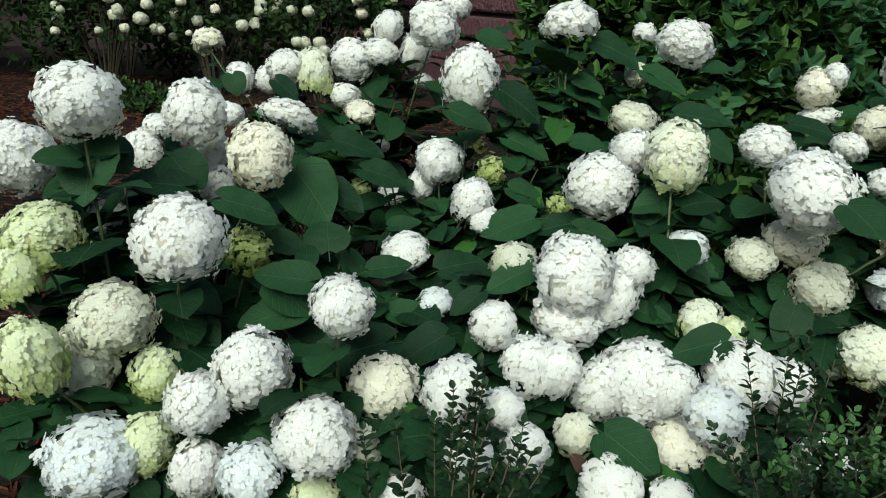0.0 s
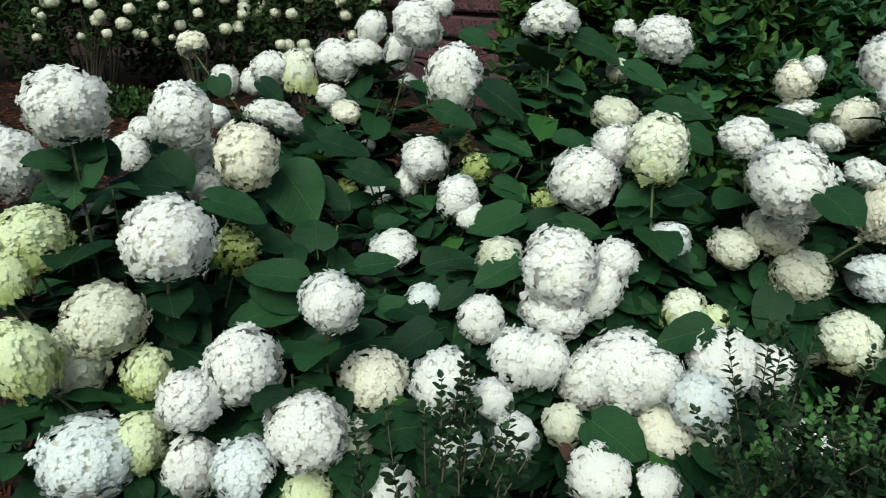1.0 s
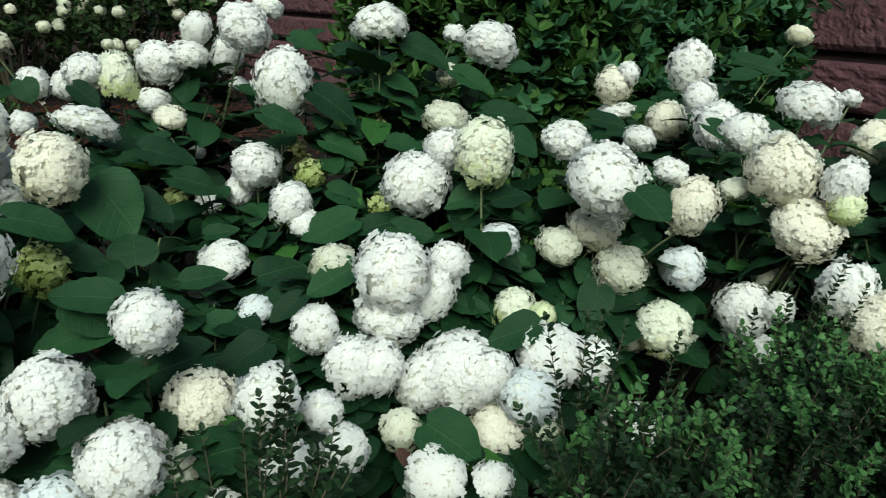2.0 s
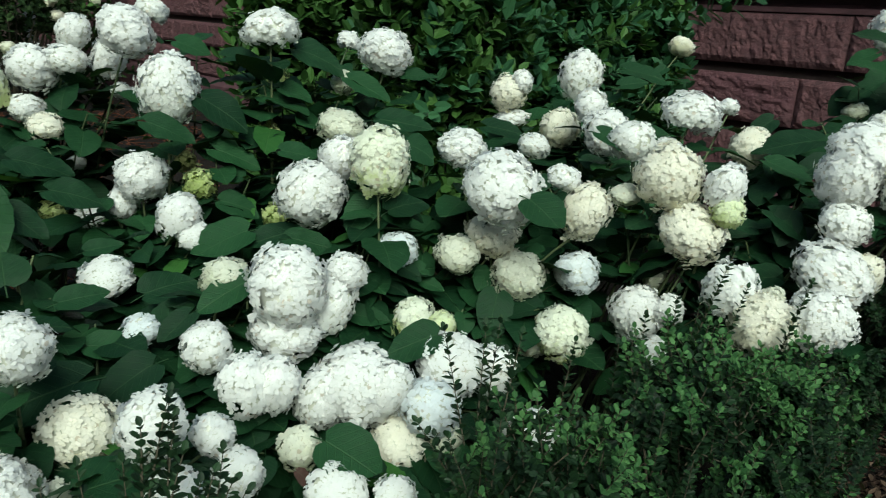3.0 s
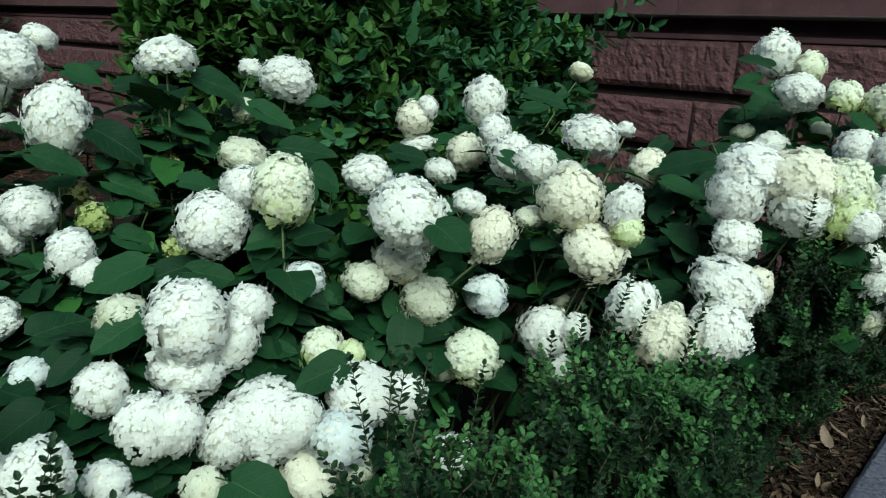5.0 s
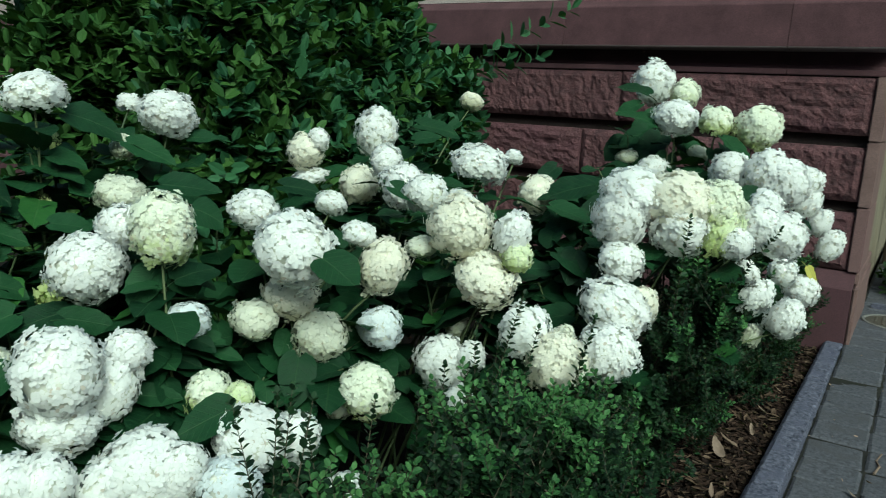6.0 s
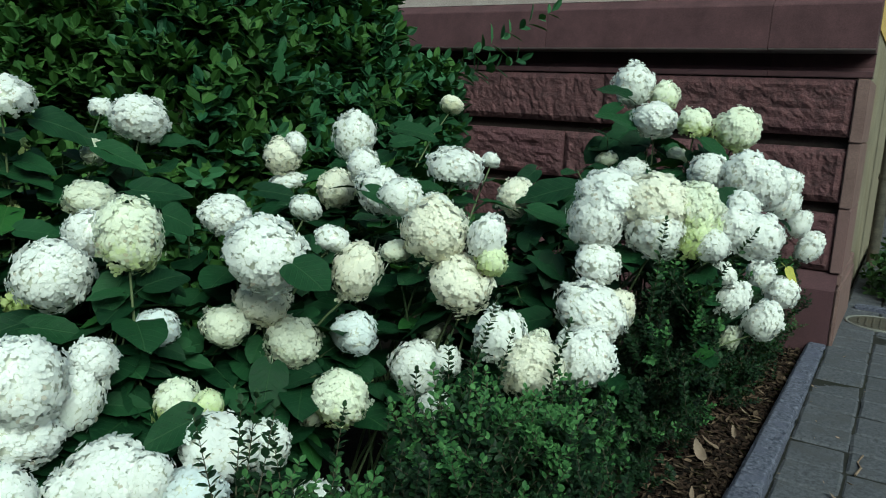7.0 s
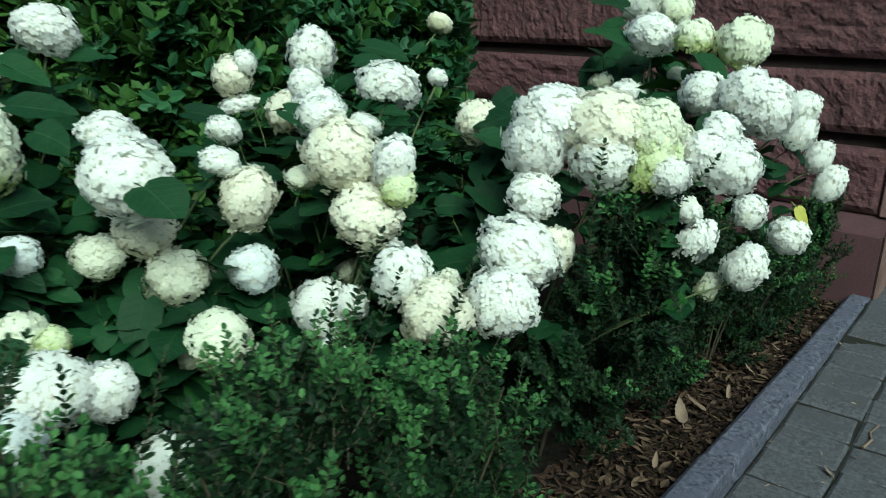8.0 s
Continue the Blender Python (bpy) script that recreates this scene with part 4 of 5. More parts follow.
plant((3.85, 2.40), [
    (4.16, 2.58, 1.50, 0.22, 0.23, "w"),
    (4.19, 2.43, 1.45, 0.15, 0.16, "l"),
    (3.78, 2.34, 1.34, 0.20, 0.16, "w"),
    (3.70, 2.15, 1.34, 0.15, 0.12, "l"),
    (3.75, 2.00, 1.32, 0.19, 0.19, "l"),
    (3.57, 2.05, 1.15, 0.16, 0.16, "w"),
    (3.57, 1.92, 1.15, 0.18, 0.21, "w"),
    (3.59, 1.85, 1.12, 0.20, 0.20, "w"),
    (3.85, 1.80, 1.11, 0.13, 0.13, "w"),
    (3.83, 1.79, 1.03, 0.11, 0.13, "w"),
    (3.83, 2.56, 1.15, 0.11, 0.08, "k"),
    (3.75, 2.41, 1.12, 0.16, 0.11, "w"),
    (3.99, 1.75, 0.94, 0.10, 0.14, "w"),
    (3.99, 1.70, 0.85, 0.11, 0.15, "w"),
    (3.79, 1.76, 0.68, 0.15, 0.13, "w"),
    (3.85, 2.25, 1.19, 0.10, 0.08, "k"),
], [(3.72, 2.41, 1.30, 3.71, 2.58, 1.37, 0.12),
    (3.80, 2.48, 1.43, 3.78, 2.63, 1.48, 0.11),
    (3.64, 2.11, 1.27, 3.61, 1.98, 1.18, 0.11),
    (3.40, 1.97, 1.04, 3.47, 1.91, 1.11, 0.09),
    (3.59, 2.25, 1.06, 3.69, 2.14, 1.14, 0.15),
    (4.05, 2.51, 1.35, 3.96, 2.60, 1.25, 0.10),
    (4.00, 2.52, 1.28, 3.90, 2.63, 1.19, 0.11),
    (3.96, 2.45, 1.25, 3.86, 2.53, 1.14, 0.11),
    (3.94, 2.37, 1.27, 3.88, 2.30, 1.16, 0.10),
    (3.89, 2.51, 1.18, 3.80, 2.60, 1.10, 0.11),
    (3.90, 2.32, 1.23, 3.88, 2.20, 1.15, 0.10),
    (3.77, 2.54, 1.10, 3.69, 2.63, 1.04, 0.11),
    (3.83, 2.38, 1.17, 3.75, 2.37, 1.06, 0.10),
    (4.07, 2.61, 1.39, 4.01, 2.70, 1.34, 0.09),
    (3.14, 2.40, 0.84, 3.05, 2.41, 0.75, 0.10),
    (3.10, 2.26, 0.88, 3.03, 2.29, 0.81, 0.09)], [(3.54, 2.58, 1.11), (3.87, 2.58, 1.25), (3.83, 2.38, 1.22), (3.66, 2.21, 1.14), (4.12, 2.62, 1.29), (3.95, 2.63, 1.16), (3.96, 2.29, 1.19), (3.62, 2.63, 1.00)], shoots=8, pairs=2)
plant((1.24, 4.61), [
    (1.49, 4.23, 1.26, 0.21, 0.18, "w"),
    (1.40, 4.49, 1.24, 0.12, 0.13, "w"),
    (1.52, 4.49, 1.14, 0.14, 0.19, "w"),
    (1.25, 4.51, 1.10, 0.18, 0.18, "w"),
    (1.35, 4.45, 1.14, 0.16, 0.11, "w"),
    (1.11, 4.56, 1.04, 0.15, 0.21, "l"),
    (1.00, 4.60, 1.06, 0.17, 0.14, "w"),
    (0.96, 4.69, 1.00, 0.14, 0.12, "w"),
    (0.85, 4.76, 0.99, 0.12, 0.15, "w"),
    (1.08, 4.74, 1.00, 0.17, 0.15, "w"),
    (1.22, 4.50, 0.96, 0.13, 0.10, "w"),
    (1.21, 4.26, 0.93, 0.13, 0.07, "c"),
    (1.56, 4.46, 1.02, 0.10, 0.07, "w"),
    (0.74, 4.94, 1.13, 0.14, 0.11, "c"),
    (1.35, 4.39, 0.77, 0.07, 0.06, "w"),
    (1.21, 4.21, 0.63, 0.11, 0.09, "g"),
    (1.31, 4.16, 0.62, 0.11, 0.09, "w"),
    (0.74, 4.31, 0.91, 0.09, 0.09, "w"),
    (1.69, 4.48, 1.34, 0.14, 0.09, "w"),
], [(0.94, 4.49, 1.01, 1.02, 4.43, 0.94, 0.09),
    (0.79, 4.62, 1.02, 0.81, 4.57, 0.95, 0.08)], [(1.34, 4.22, 0.97)], shoots=17)
for foot, heads, leaves, tops, kw in BED:
    hydrangea(foot, heads, leaves, tops, **kw)


SHRUBS = [ob for ob in scene.objects if ob.name.startswith("hydrangea_shrub")]
for me, m, label in ((YELLOW, Matrix.Translation((3.81, 1.77, 0.80)) @ Euler((0.5, 0.9, -1.6)).to_matrix().to_4x4() @ Matrix.Diagonal((0.1, 0.1, 0.1, 1)), "yellowed leaf"),
                     (leaf_mesh("leaf", 52, withered_mat, 0.55, 0.08, 0.5), Matrix.Translation((1.20, 2.67, 0.41)) @ Euler((0.2, 0.5, -0.9)).to_matrix().to_4x4() @ Matrix.Diagonal((0.07, 0.07, 0.07, 1)), "withered reddish brown leaf")):
    root = min(SHRUBS, key=lambda ob: (ob.location.xy - m.translation.xy).length)
    child("leaf", me, root, m, label)


# ---- small-leaved shrubs ----
def leaflet(a, d, up, length, width, fold=0.12):
    """A small oval leaf from a along d."""
    side = d.cross(up).normalized()
    nrm = side.cross(d).normalized()
    v = [a, a + d * length * 0.35 + side * width * 0.5 + nrm * fold * width, a + d * length * 0.75 + side * width * 0.42 + nrm * fold * width,
         a + d * length, a + d * length * 0.75 - side * width * 0.42 + nrm * fold * width, a + d * length * 0.35 - side * width * 0.5 + nrm * fold * width]
    return v, [(0, 3, 2, 1), (0, 5, 4, 3)]


def sprig(a, d, length, leaf, width, r, gap, thick=0.0014, droop=0.0, face=0.0):
    """A twig with opposite leaf pairs, their faces turned to the open side by face. Returns the twig's and the leaves' geometry."""
    d = d.normalized()
    n_ = max(2, int(length / gap))
    pts = [a + d * length * i / 4 + Vector((0, 0, -droop * (i / 4) ** 2)) for i in range(5)]
    leaves = []
    phi = r.uniform(0, 3.1)
    e = d.orthogonal().normalized()
    g = d.cross(e)
    for i in range(n_):
        s = (i + 0.6) / n_
        p = a + d * length * s + Vector((0, 0, -droop * s * s))
        size = leaf * (1 - 0.35 * s ** 3) * r.uniform(0.75, 1.15)
        for k in (0, math.pi):
            t = phi + i * 1.6 + k + r.normal(0, 0.4)
            out = (math.cos(t) * e + math.sin(t) * g + d * r.uniform(0.35, 0.9)).normalized()
            up = d + Vector((0, 0, 0.3))
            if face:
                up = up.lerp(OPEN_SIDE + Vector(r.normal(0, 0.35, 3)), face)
            leaves.append(leaflet(p, out, up, size, size * width))
    leaves.append(leaflet(pts[-1], (d + Vector(r.normal(0, 0.2, 3))).normalized(), e, leaf * 0.7, leaf * width * 0.7))
    return tube(pts[::2], thick, thick * 0.5, 3), leaves


def small_shrub(name, foot, rx, ry, h, twigs, label, category, group, mats, leaf=0.033, width=0.58, gap=0.0155, low=0.05, seed=1, reach=(0.10, 0.2), lean=(0, 0), spikes=(), stems=7, tips=0.3, bare=0.0, bunch=0, thick=1.0, face=0.0):
    """A shrub of many leafy twigs in an uneven mound of bunches, on woody branches; the ends of some twigs are fresher."""
    r = np.random.default_rng(seed)
    root = thing(name, (foot[0], foot[1], 0), label, category, group)
    old, fresh, wood = [], [], []
    o = Vector((foot[0], foot[1], 0))
    off = Vector(r.uniform(-9, 9, 3))
    for i in range(twigs):
        if not bunch or i % bunch == 0:
            a, q = r.uniform(0, 6.283), math.sqrt(r.random())
            zz = low + (1 - low) * r.random() ** 0.75
            patch = noise.noise(Vector((rx * math.cos(a), ry * math.sin(a), h * zz)) * 7 + off)
            lively = r.random() < tips + 0.5 * (zz - 0.5) + 0.9 * patch
            swell = r.uniform(0.74, 1.16)
        mound = math.sqrt(max(0.0, 1 - (zz * 0.9) ** 2.2))
        hollow = 0.45 * (1 - zz ** 3)
        rad = (hollow + (1 - hollow) * q) * mound * (swell if bunch else 1.0)
        p = o + Vector((lean[0] * zz + rx * rad * math.cos(a), lean[1] * zz + ry * rad * math.sin(a), h * zz))
        if bunch:
            p += Vector(r.normal(0, 0.024, 3))
        lump = 1 + 0.5 * noise.noise(p * 6 + off)
        length = r.uniform(*reach) * lump
        d = Vector((math.cos(a) * rad * 0.9, math.sin(a) * rad * 0.9, 0.55 + 0.4 * zz)) + Vector(r.normal(0, 0.3, 3))
        p = p - d.normalized() * length * 0.7
        p.z = max(p.z, 0.02)
        t, lv = sprig(p, d, length, leaf, width, r, gap, droop=bare * length, face=face)
        wood.append(t)
        if bunch:
            k = int(len(lv) * (r.uniform(0.45, 0.8) if lively else 1.0))
            old.extend(lv[:k])
            fresh.extend(lv[k:])
        else:
            (fresh if r.random() < tips * zz else old).extend(lv)
    for x, y, z0, x1, y1, z1 in spikes:
        t, lv = sprig(Vector((x, y, z0)), Vector((x1 - x, y1 - y, z1 - z0)), (Vector((x1, y1, z1)) - Vector((x, y, z0))).length, leaf * 1.05, width, r, gap, 0.0016, face=face)
        wood.append(t)
        old.extend(lv)
    child("foliage", mesh_from("foliage", *merged(old), mats[0]), root, kind="stuff")
    if fresh:
        child("young_foliage", mesh_from("young_foliage", *merged(fresh), mats[1]), root, None, "fresh lighter green shoots", kind="stuff")
    child("twig_work", mesh_from("twig_work", *merged(wood), twig_mat), root, kind="stuff")
    for i in range(stems):
        a = r.uniform(0, 6.283)
        tip = o + Vector((lean[0] * 0.7 + rx * 0.6 * math.cos(a), lean[1] * 0.7 + ry * 0.6 * math.sin(a), h * r.uniform(0.6, 0.85)))
        base = o + Vector((0.08 * rx * math.cos(a), 0.08 * ry * math.sin(a), -0.02))
        line = [bezier(base, base.lerp(tip, 0.4) + Vector((0, 0, h * 0.2)), tip, k / 6) for k in range(7)]
        child("branch", mesh_from("branch", *tube(line, thick * (0.006 + 0.006 * h), 0.0025), twig_mat, smooth=True), root)
    return root


BOX = "low boxwood shrub with small glossy dark green leaves"
for k, (x, y, rx, ry, h, n_, spikes) in enumerate((
        (0.79, 2.33, 0.20, 0.12, 0.60, 120, ((0.78, 2.36, 0.72, 0.82, 2.40, 0.80), (0.76, 2.35, 0.69, 0.78, 2.40, 0.77), (0.77, 2.35, 0.69, 0.80, 2.38, 0.76), (0.79, 2.34, 0.69, 0.82, 2.38, 0.78), (0.75, 2.33, 0.66, 0.77, 2.38, 0.73), (0.78, 2.32, 0.67, 0.82, 2.35, 0.74), (0.75, 2.32, 0.64, 0.77, 2.35, 0.70), (0.78, 2.31, 0.64, 0.80, 2.34, 0.70), (0.79, 2.30, 0.64, 0.83, 2.32, 0.70), (0.81, 2.29, 0.64, 0.85, 2.32, 0.71), (0.82, 2.28, 0.64, 0.87, 2.30, 0.70), (0.83, 2.27, 0.63, 0.88, 2.28, 0.69), (0.77, 2.30, 0.63, 0.78, 2.33, 0.67), (0.77, 2.30, 0.55, 0.83, 2.42, 0.80), (0.82, 2.28, 0.55, 0.88, 2.35, 0.72), (0.71, 2.37, 0.52, 0.71, 2.46, 0.70), (0.67, 2.42, 0.5, 0.67, 2.5, 0.66), (0.75, 2.37, 0.55, 0.76, 2.42, 0.71))),
        (1.36, 2.13, 0.22, 0.20, 0.70, 290, ((1.36, 2.31, 0.58, 1.40, 2.43, 0.77), (1.38, 2.30, 0.6, 1.49, 2.40, 0.77), (1.35, 2.22, 0.66, 1.46, 2.28, 0.80), (1.40, 2.30, 0.62, 1.51, 2.38, 0.78))),
        (1.80, 2.08, 0.28, 0.22, 0.72, 390, ((1.76, 2.25, 0.5, 1.84, 2.30, 0.68), (1.54, 2.33, 0.55, 1.57, 2.40, 0.69), (1.66, 2.32, 0.5, 1.74, 2.35, 0.69), (2.12, 2.31, 0.57, 2.17, 2.35, 0.74), (2.14, 2.28, 0.55, 2.21, 2.30, 0.71), (2.12, 2.24, 0.53, 2.19, 2.24, 0.67), (2.04, 2.29, 0.54, 2.09, 2.32, 0.68), (1.91, 2.28, 0.59, 1.96, 2.31, 0.72), (1.85, 2.26, 0.59, 1.88, 2.29, 0.69))),
        (2.16, 2.00, 0.28, 0.17, 0.66, 330, ((2.08, 2.25, 0.60, 2.20, 2.23, 0.87), (2.11, 2.20, 0.55, 2.22, 2.19, 0.78), (2.25, 2.10, 0.60, 2.36, 2.09, 0.80), (2.37, 2.16, 0.53, 2.44, 2.18, 0.70), (2.37, 2.12, 0.48, 2.46, 2.11, 0.64), (2.29, 2.13, 0.48, 2.35, 2.15, 0.61), (2.40, 2.09, 0.48, 2.48, 2.07, 0.62), (2.26, 2.17, 0.47, 2.32, 2.21, 0.63), (2.20, 2.19, 0.46, 2.25, 2.23, 0.59), (2.42, 2.00, 0.42, 2.48, 2.01, 0.54), (2.40, 1.97, 0.37, 2.48, 1.95, 0.47))),
        (2.95, 2.20, 0.33, 0.20, 0.93, 440, ((2.78, 1.86, 0.82, 2.82, 1.73, 1.04), (2.68, 1.97, 0.76, 2.67, 1.95, 1.06), (2.95, 1.92, 0.6, 2.98, 1.82, 0.78), (3.15, 1.95, 0.55, 3.2, 1.84, 0.72), (2.85, 2.0, 0.5, 2.82, 1.9, 0.66))),
        (3.42, 2.16, 0.28, 0.16, 0.78, 260, ((3.4, 2.05, 0.42, 3.45, 1.92, 0.5), (3.55, 2.0, 0.5, 3.62, 1.88, 0.62))),
        (3.76, 2.17, 0.26, 0.14, 0.64, 200, ((3.8, 2.0, 0.4, 3.9, 1.88, 0.48),)),
        (4.06, 2.06, 0.28, 0.16, 0.58, 210, ()),
        (4.42, 2.02, 0.28, 0.16, 0.52, 200, ()),
        (4.80, 2.02, 0.30, 0.17, 0.50, 180, ()),
        (5.17, 1.92, 0.19, 0.12, 0.60, 150, ()))):
    small_shrub("boxwood", (x, y), rx, ry, h, n_, BOX, "shrub", "boxwood edging along the kerb", (box_mat, box_tip_mat), leaf=0.0235, width=0.64, gap=0.0118, lean=(0, (-0.30, -0.18, -0.18, -0.1, -0.08, -0.05, 0)[k - 4]) if k > 3 else (0, 0), seed=100 + k, spikes=spikes, low=0.30 if 1 < k < 4 else 0.16 if k == 4 else 0.14 if 4 < k < 7 else 0.06, tips=0.46 if k < 4 else 0.12, bunch=7, thick=0.5, face=0.35, stems=9 if k < 4 else 3, reach=(0.09, 0.19))

BACK = "tall dense shrub with pointed green leaves growing before the wall"
for k, (x, y, rx, ry, h, n_, ms) in enumerate((
        (3.15, 4.35, 0.55, 0.50, 2.05, 820, (shrub_mat, shrub_cool_mat)),
        (3.95, 4.25, 0.55, 0.50, 2.05, 760, (shrub_cool_mat, shrub_mat)),
        (2.98, 5.15, 0.46, 0.45, 2.25, 620, (shrub_mat, shrub_mat)),
        (4.55, 4.9, 0.5, 0.6, 2.2, 520, (shrub_cool_mat, shrub_mat)),
        (3.4, 5.4, 0.7, 0.6, 2.3, 420, (shrub_mat, shrub_cool_mat)),
        (4.42, 3.95, 0.32, 0.28, 1.62, 260, (shrub_cool_mat, shrub_mat)))):
    small_shrub("tall_shrub", (x, y), rx, ry, h, n_, BACK, "shrub", "tall shrubs before the wall", ms, leaf=0.115, width=0.48, gap=0.052, low=0.12, lean=(-0.22, 0.0) if k == 2 else (0, 0), seed=200 + k, reach=(0.22, 0.42), stems=9, tips=0.5, bare=0.25,
                spikes=((4.2, 3.6, 1.6, 4.38, 3.14, 1.88), (4.2, 3.58, 1.5, 4.32, 3.28, 1.62), (4.2, 3.7, 1.45, 4.25, 3.45, 1.6)) if k == 5 else ())

# ---- the far end of the garden ----
FARS = "bare-stemmed snowball bush with small white flower heads"
for k, (x, y, rx, ry, h) in enumerate(((0.35, 12.6, 0.9, 0.6, 1.7), (1.7, 12.2, 0.9, 0.6, 1.8), (3.0, 11.6, 0.9, 0.7, 1.8))):
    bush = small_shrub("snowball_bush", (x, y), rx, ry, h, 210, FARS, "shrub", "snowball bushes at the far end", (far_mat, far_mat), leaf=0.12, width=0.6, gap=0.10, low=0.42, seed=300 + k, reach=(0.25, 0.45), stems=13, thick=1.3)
    for i in range(30):
        a, q = rng.uniform(3.0, 6.4), rng.uniform(0.55, 1.05)
        p = Vector((x + rx * q * math.cos(a), y - 0.1 + ry * q * math.sin(a), rng.uniform(0.7, 1.75)))
        w = rng.uniform(0.09, 0.19)
        child("flower_head", head_for(0.06, "kkc"[int(rng.integers(3))]), bush, Matrix.Translation(p) @ Matrix.Diagonal((w / 2, w / 2, w / 2.2, 1)))
for k, (x, y, rx, h) in enumerate(((-3.4, 14.5, 1.6, 2.8), (-1.4, 14.8, 1.6, 2.8), (0.6, 14.2, 1.5, 2.8), (2.2, 14.0, 1.4, 2.8), (3.9, 14.3, 1.5, 2.8))):
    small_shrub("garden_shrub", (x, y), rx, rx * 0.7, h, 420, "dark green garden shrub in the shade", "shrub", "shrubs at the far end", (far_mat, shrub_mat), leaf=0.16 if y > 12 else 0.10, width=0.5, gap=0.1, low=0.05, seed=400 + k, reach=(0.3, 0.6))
for k, (x, y) in enumerate(((0.75, 10.4), (1.15, 10.0), (0.4, 10.8))):
    small_shrub("ground_cover_plant", (x, y), 0.35, 0.3, 0.28, 60, "low yellowish green ground cover plant on the mulch", "plant", "ground cover plants", (far_mat, shrub_mat), leaf=0.09, width=0.55, gap=0.05, seed=450 + k, reach=(0.12, 0.22), stems=3)

# ---- the corner behind the building ----
small_shrub("ivy_plant", (7.4, 1.25), 0.75, 0.32, 0.5, 220, "dark ivy with pale-veined leaves in a low bed", "ivy", "", (ivy_mat, ivy_mat), leaf=0.075, width=0.8, gap=0.05, seed=500, reach=(0.12, 0.25), stems=5)
edge = thing("bed_edging", (7.4, 0.9, 0.08), "low grey stone edging round the ivy bed", "edging")
for x in (6.59, 7.24, 7.89):
    child("edging_stone", box_mesh("edging_stone", (0.64, 0.09, 0.2), granite, 0.01, 2, 0.003, 6), edge, pose(x, 0.88, -0.08))
child("edging_stone", box_mesh("edging_stone", (0.09, 0.72, 0.2), granite, 0.01, 2, 0.003, 6), edge, pose(6.49, 0.88, -0.08))

cover = thing("manhole_cover", (6.12, 1.42, rise(6.12)), "round rusty metal manhole cover in a pale concrete ring", "manhole")
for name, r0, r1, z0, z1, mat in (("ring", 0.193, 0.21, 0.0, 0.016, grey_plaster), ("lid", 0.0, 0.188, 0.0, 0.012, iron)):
    sect = [(r0, z0), (r0, z1 - 0.003), (r0 + 0.004, z1), (r1 - 0.004, z1), (r1, z1 - 0.003), (r1, z0)]
    v = [(6.12 + q * math.cos(0.1309 * k), 1.42 + q * math.sin(0.1309 * k), rise(6.12) + z) for k in range(48) for q, z in sect]
    f = [(6 * k + j, 6 * k + j + 1, 6 * ((k + 1) % 48) + j + 1, 6 * ((k + 1) % 48) + j) for k in range(48) for j in range(5)]
    child(name, mesh_from(name, v, f, mat), cover)
for k in range(-3, 4):
    half = math.sqrt(0.15 ** 2 - (0.042 * k) ** 2)
    child("rib", box_mesh("rib", (2 * half, 0.012, 0.006), iron, 0.002), cover, pose(6.12 - half, 1.414 + 0.042 * k, rise(6.12) + 0.012))

# ---- mulch ----
def chips(name, n_, area, mat, label, size=(0.02, 0.055), lift=0.012):
    """Flat splinters of bark lying over one another."""
    r = np.random.default_rng(n_)
    pieces = []
    for _ in range(n_):
        x, y = area(r)
        s, w, t = r.uniform(*size), r.uniform(0.008, 0.018), r.uniform(0.003, 0.006)
        m = Matrix.Translation((x, y, 0.018 + 0.02 * noise.noise(Vector((x, y, 0)) * 1.3) + r.uniform(0, lift))) @ Euler((r.normal(0, 0.3), r.normal(0, 0.3), r.uniform(0, 6.28))).to_matrix().to_4x4()
        k = r.uniform(0.4, 0.9, 4)
        v = [m @ Vector(p) for p in ((-s / 2, -w / 2 * k[0], 0), (s / 2, -w / 2 * k[1], 0), (s / 2 * 0.9, w / 2 * k[2], 0), (-s / 2 * 0.85, w / 2 * k[3], 0),
                                     (-s / 2, -w / 2 * k[0], t), (s / 2, -w / 2 * k[1], t * 1.3), (s / 2 * 0.9, w / 2 * k[2], t), (-s / 2 * 0.85, w / 2 * k[3], t * 1.2))]
        pieces.append((v, [(4, 5, 6, 7), (0, 1, 5, 4), (1, 2, 6, 5), (2, 3, 7, 6), (3, 0, 4, 7)]))
    ob = new(name, mesh_from(name, *merged(pieces), mat))
    return tagged(ob, label, "mulch", kind="stuff")


chips("bark_mulch", 3000, lambda r: (r.uniform(2.0, 5.35), 1.785 + 0.34 * r.random() ** 1.2), chip_mat, "brown bark chips lying beside the kerb")
def open_bed(r):
    """Anywhere in the bed but under the shrubs, where bare dark soil imitates shade."""
    while True:
        x, y = r.normal(-0.3, 1.3) if r.random() < 0.6 else r.uniform(-8.5, 5.2), 2.3 + 12.0 * r.random() ** 1.25
        if not (1.0 < x and y < 3.7 or 0.3 < x and y < 3.1):
            return x, y


chips("red_bark_mulch", 16000, open_bed, red_chip_mat, "reddish bark chips over the open bed", (0.03, 0.09), 0.02)


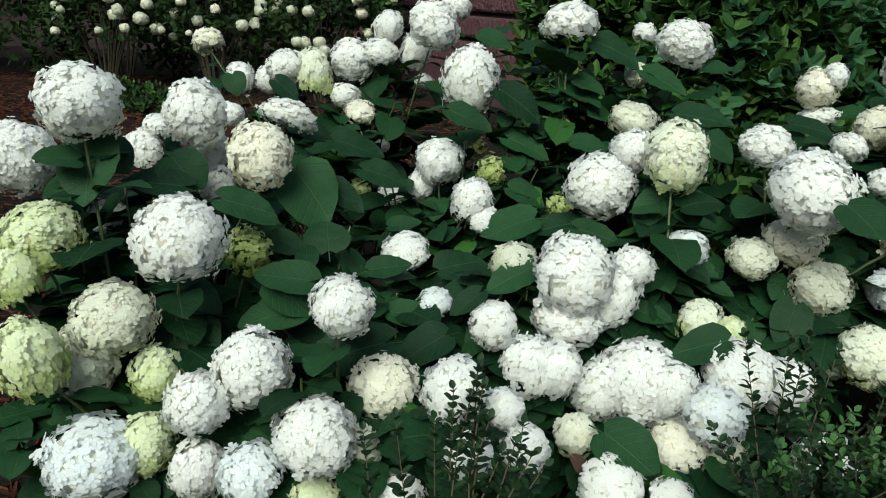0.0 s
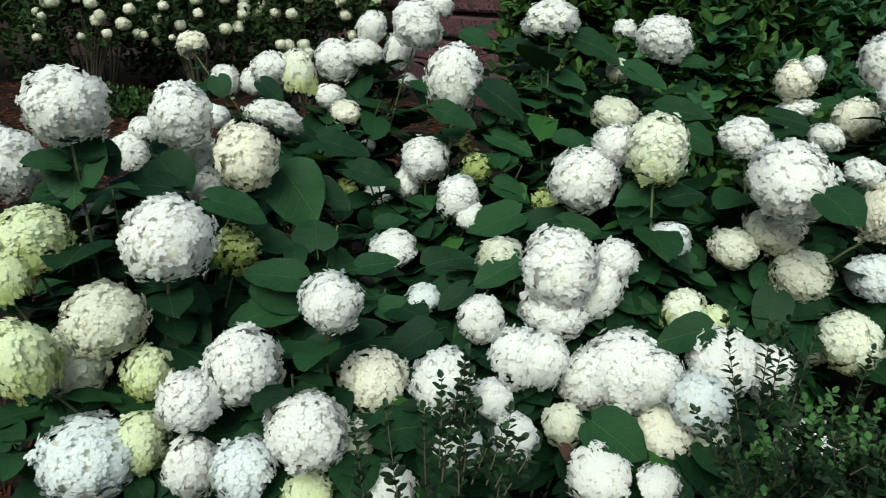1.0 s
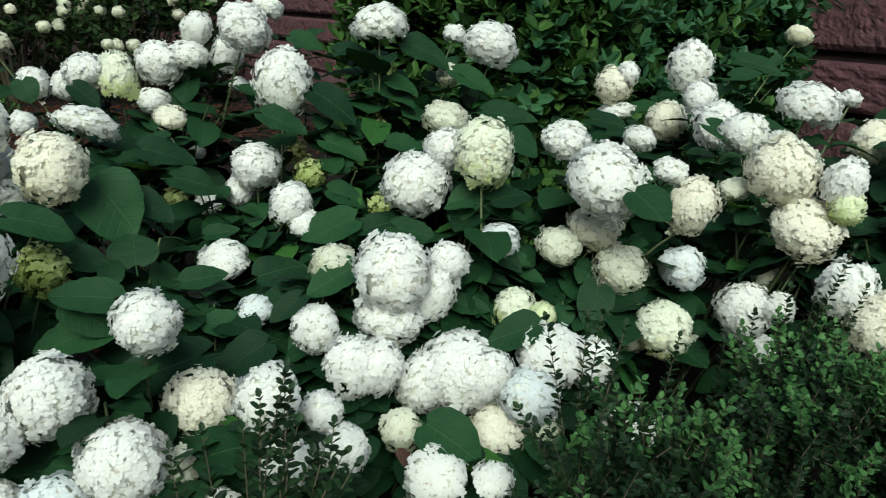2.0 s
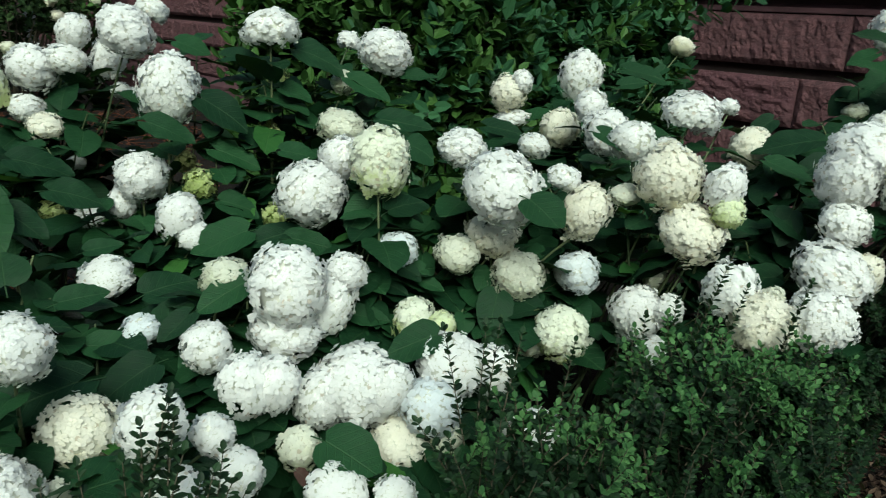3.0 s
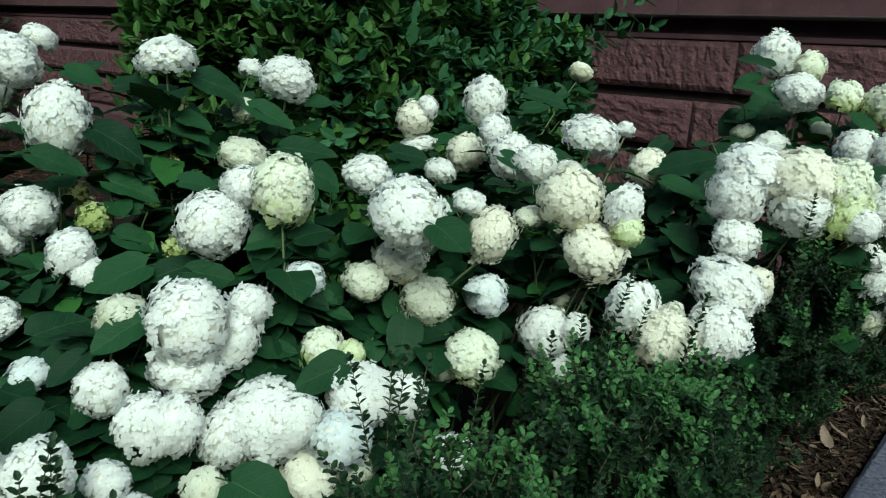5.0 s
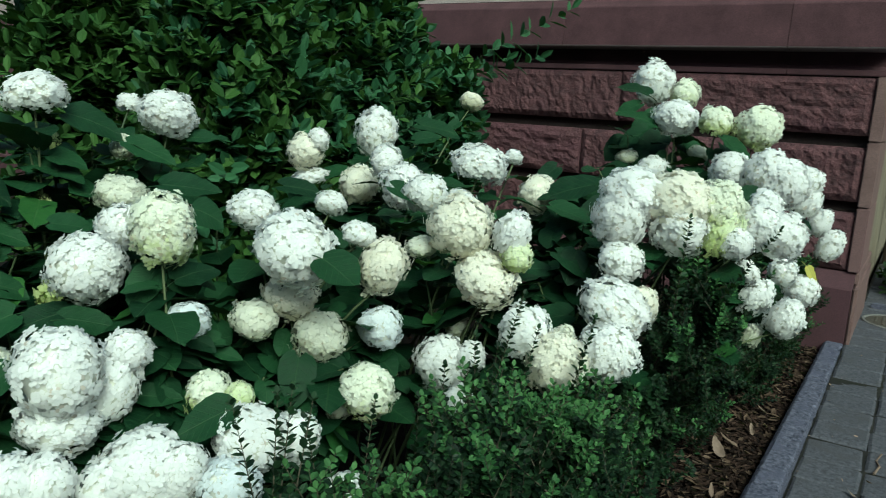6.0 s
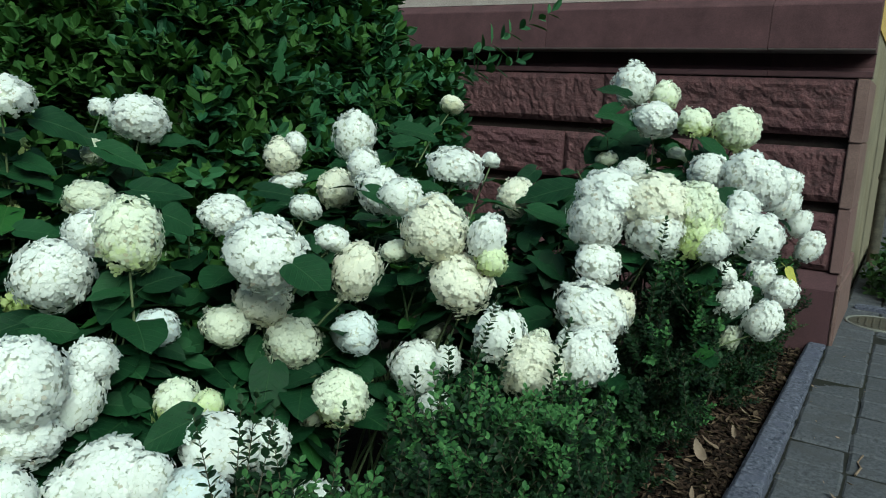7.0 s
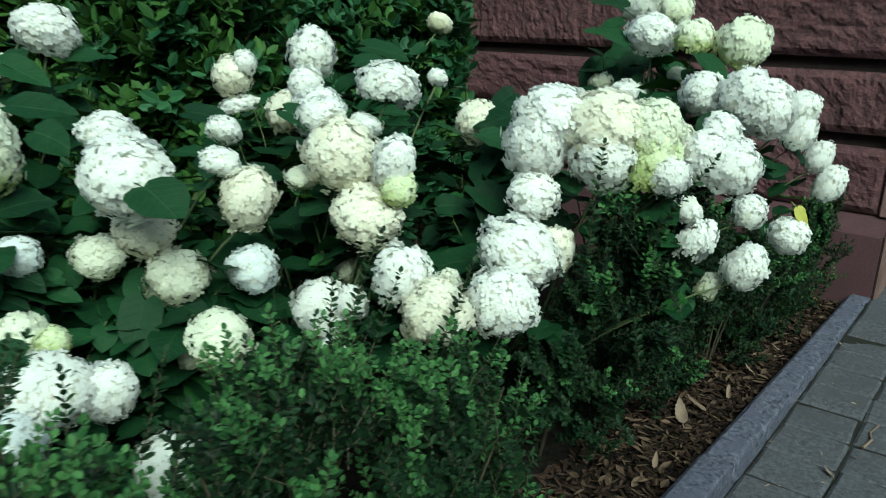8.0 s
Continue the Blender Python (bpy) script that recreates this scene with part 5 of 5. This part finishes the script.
def litter(name, n_, area, mat, size, label, category):
    """Small curled leaf flakes lying about."""
    r = np.random.default_rng(n_)
    pieces = []
    for _ in range(n_):
        x, y, z = area(r)
        s, w, c = r.uniform(*size), r.uniform(0.25, 0.55), r.uniform(0.1, 0.5)
        m = Matrix.Translation((x, y, z)) @ Euler((r.normal(0, 0.35), r.normal(0, 0.25), r.uniform(0, 6.28))).to_matrix().to_4x4()
        v = []
        for u, g in ((0.0, 0.1), (0.3, 0.8), (0.6, 1.0), (0.85, 0.5), (1.0, 0.05)):
            for k in (-1, 0, 1):
                v.append(m @ Vector((s * (u - 0.5), 0.5 * s * w * g * k, s * (c * (u - 0.5) ** 2 + 0.25 * w * g * abs(k)))))
        pieces.append((v, [(3 * i + k, 3 * i + 3 + k, 3 * i + 4 + k, 3 * i + 1 + k) for i in range(4) for k in (0, 1)]))
    return tagged(new(name, mesh_from(name, *merged(pieces), mat)), label, category, kind="stuff")


litter("leaf_litter", 700, lambda r: (r.uniform(2.3, 5.3), 1.79 + 0.28 * r.random() ** 1.2, 0.034 + r.uniform(0, 0.012)), litter_mat, (0.018, 0.058), "tan withered leaf litter lying on the bark mulch", "leaf litter")
def on_paving(r):
    x = r.uniform(2.4, 5.4)
    return x, 1.66 - 0.9 * r.random() ** 1.5, rise(x) + 0.012


litter("paving_debris", 60, on_paving, dry_mat, (0.008, 0.022), "tiny pale dry leaf bits scattered over the paving", "leaf litter")


chips("far_bark_mulch", 3500, lambda r: (r.uniform(-4.0, 4.5), r.uniform(8.5, 11.6)), red_chip_mat, "reddish bark chips under the far bushes", (0.05, 0.12), 0.02)


def dry_leaf(x, y, z, rz, size, label="curled pale brown dry leaf on the mulch"):
    me = leaf_mesh("dry_leaf", int(1000 * (x + y)), dry_mat, 0.34, 0.0, -0.45, 0.12)
    ob = new("dry_leaf", me)
    ob.matrix_world = leaf_pose((x, y, z), rz, rng.normal(0, 0.15), rng.normal(0, 0.3), size)
    return tagged(ob, label, "leaf", "fallen dry leaves")


for x, y, rz, s in ((3.39, 1.90, 0.5, 0.12), (3.55, 1.87, 1.9, 0.08), (3.30, 1.95, 2.8, 0.06), (3.7, 1.85, 0.2, 0.06), (4.35, 1.83, 2.2, 0.07), (4.0, 1.84, 1.0, 0.07), (3.05, 1.86, 0.4, 0.05), (2.9, 1.82, 2.5, 0.05)):
    dry_leaf(x, y, 0.05, rz, s)
for x, y, rz, s in ((3.45, 1.43, 1.0, 0.05), (3.62, 1.40, 2.7, 0.035)):
    dry_leaf(x, y, rise(x) + 0.015, rz, s, "small dry leaf lying on the paving")
stalk = new("dry_stalk", mesh_from("dry_stalk", *tube([(3.72, 1.40, rise(3.7) + 0.008), (3.78, 1.385, rise(3.78) + 0.016), (3.84, 1.40, rise(3.84) + 0.010), (3.92, 1.385, rise(3.9) + 0.012)], 0.005, 0.003), dry_mat))
tagged(stalk, "pale bent dry plant stalk lying on the paving", "stalk")

# ---- paving stones ----
BX, BY = 0.21, 0.226


def worn_paver(seed):
    """A concrete block with rounded, uneven edges and a slightly hollow, worn top."""
    n_, lx, ly = 6, BX - 0.010, BY - 0.007
    r = np.random.default_rng(seed)
    off = Vector(r.uniform(-9, 9, 3))
    stops = (0.0, 0.05, 0.35, 0.65, 0.95, 1.0)
    verts, faces = [], []
    for u in stops:
        for v in stops:
            rim = u in (0.0, 1.0) or v in (0.0, 1.0)
            q = Vector((u * 3, v * 3, 0)) + off
            push = 0.004 * Vector(noise.noise_vector(q * 1.7)) if rim else Vector()
            z = 0.06 - (0.007 if rim else 0.0) + 0.004 * noise.noise(q) - (0.006 if rim and (u in (0.0, 1.0)) and (v in (0.0, 1.0)) else 0.0)
            verts.append((u * lx + push.x, v * ly + push.y, z))
    for i in range(n_ - 1):
        for j in range(n_ - 1):
            a = i * n_ + j
            faces.append((a, a + n_, a + n_ + 1, a + 1))
    b = len(verts)
    verts += [(0.002, 0.002, 0), (lx - 0.002, 0.002, 0), (lx - 0.002, ly - 0.002, 0), (0.002, ly - 0.002, 0)]
    rim = [[i * n_ for i in range(n_)], [(n_ - 1) * n_ + j for j in range(n_)], [i * n_ + n_ - 1 for i in range(n_ - 1, -1, -1)], list(range(n_ - 1, -1, -1))]
    for s, e in enumerate(rim):
        faces.append([b + (s + 1) % 4, b + s] + e)
    return mesh_from("paver", verts, [tuple(f) for f in faces], paver_mat)


PAVERS = [worn_paver(k) for k in range(8)]
PLAIN = box_mesh("plain_paver", (BX - 0.014, BY - 0.011, 0.06), paver_mat, 0.009)
rest = []
for j in range(33):
    y = KERB_OUT - 0.001 - (j + 1) * BY
    for i in range(-42, 66):
        x = 0.9 + i * BX + (0.5 * BX if j % 2 else 0.1) + 0.012 * math.sin(3.1 * j)
        tilt = math.degrees(math.atan2(rise(x + BX) - rise(x), BX))
        m = pose(x, y, rise(x) - 0.056 + rng.uniform(-0.002, 0.005), rng.normal(0, 0.7), -tilt + rng.normal(0, 0.7), rng.normal(0, 0.9))
        if 2.2 < x < 6.6 and j < 9:
            child("paver", PAVERS[int(rng.integers(8))], path, m)
        else:
            rest.append(([m @ v.co for v in PLAIN.vertices], [tuple(f.vertices) for f in PLAIN.polygons]))
child("far_pavers", mesh_from("far_pavers", *merged(rest), paver_mat), path, kind="stuff")
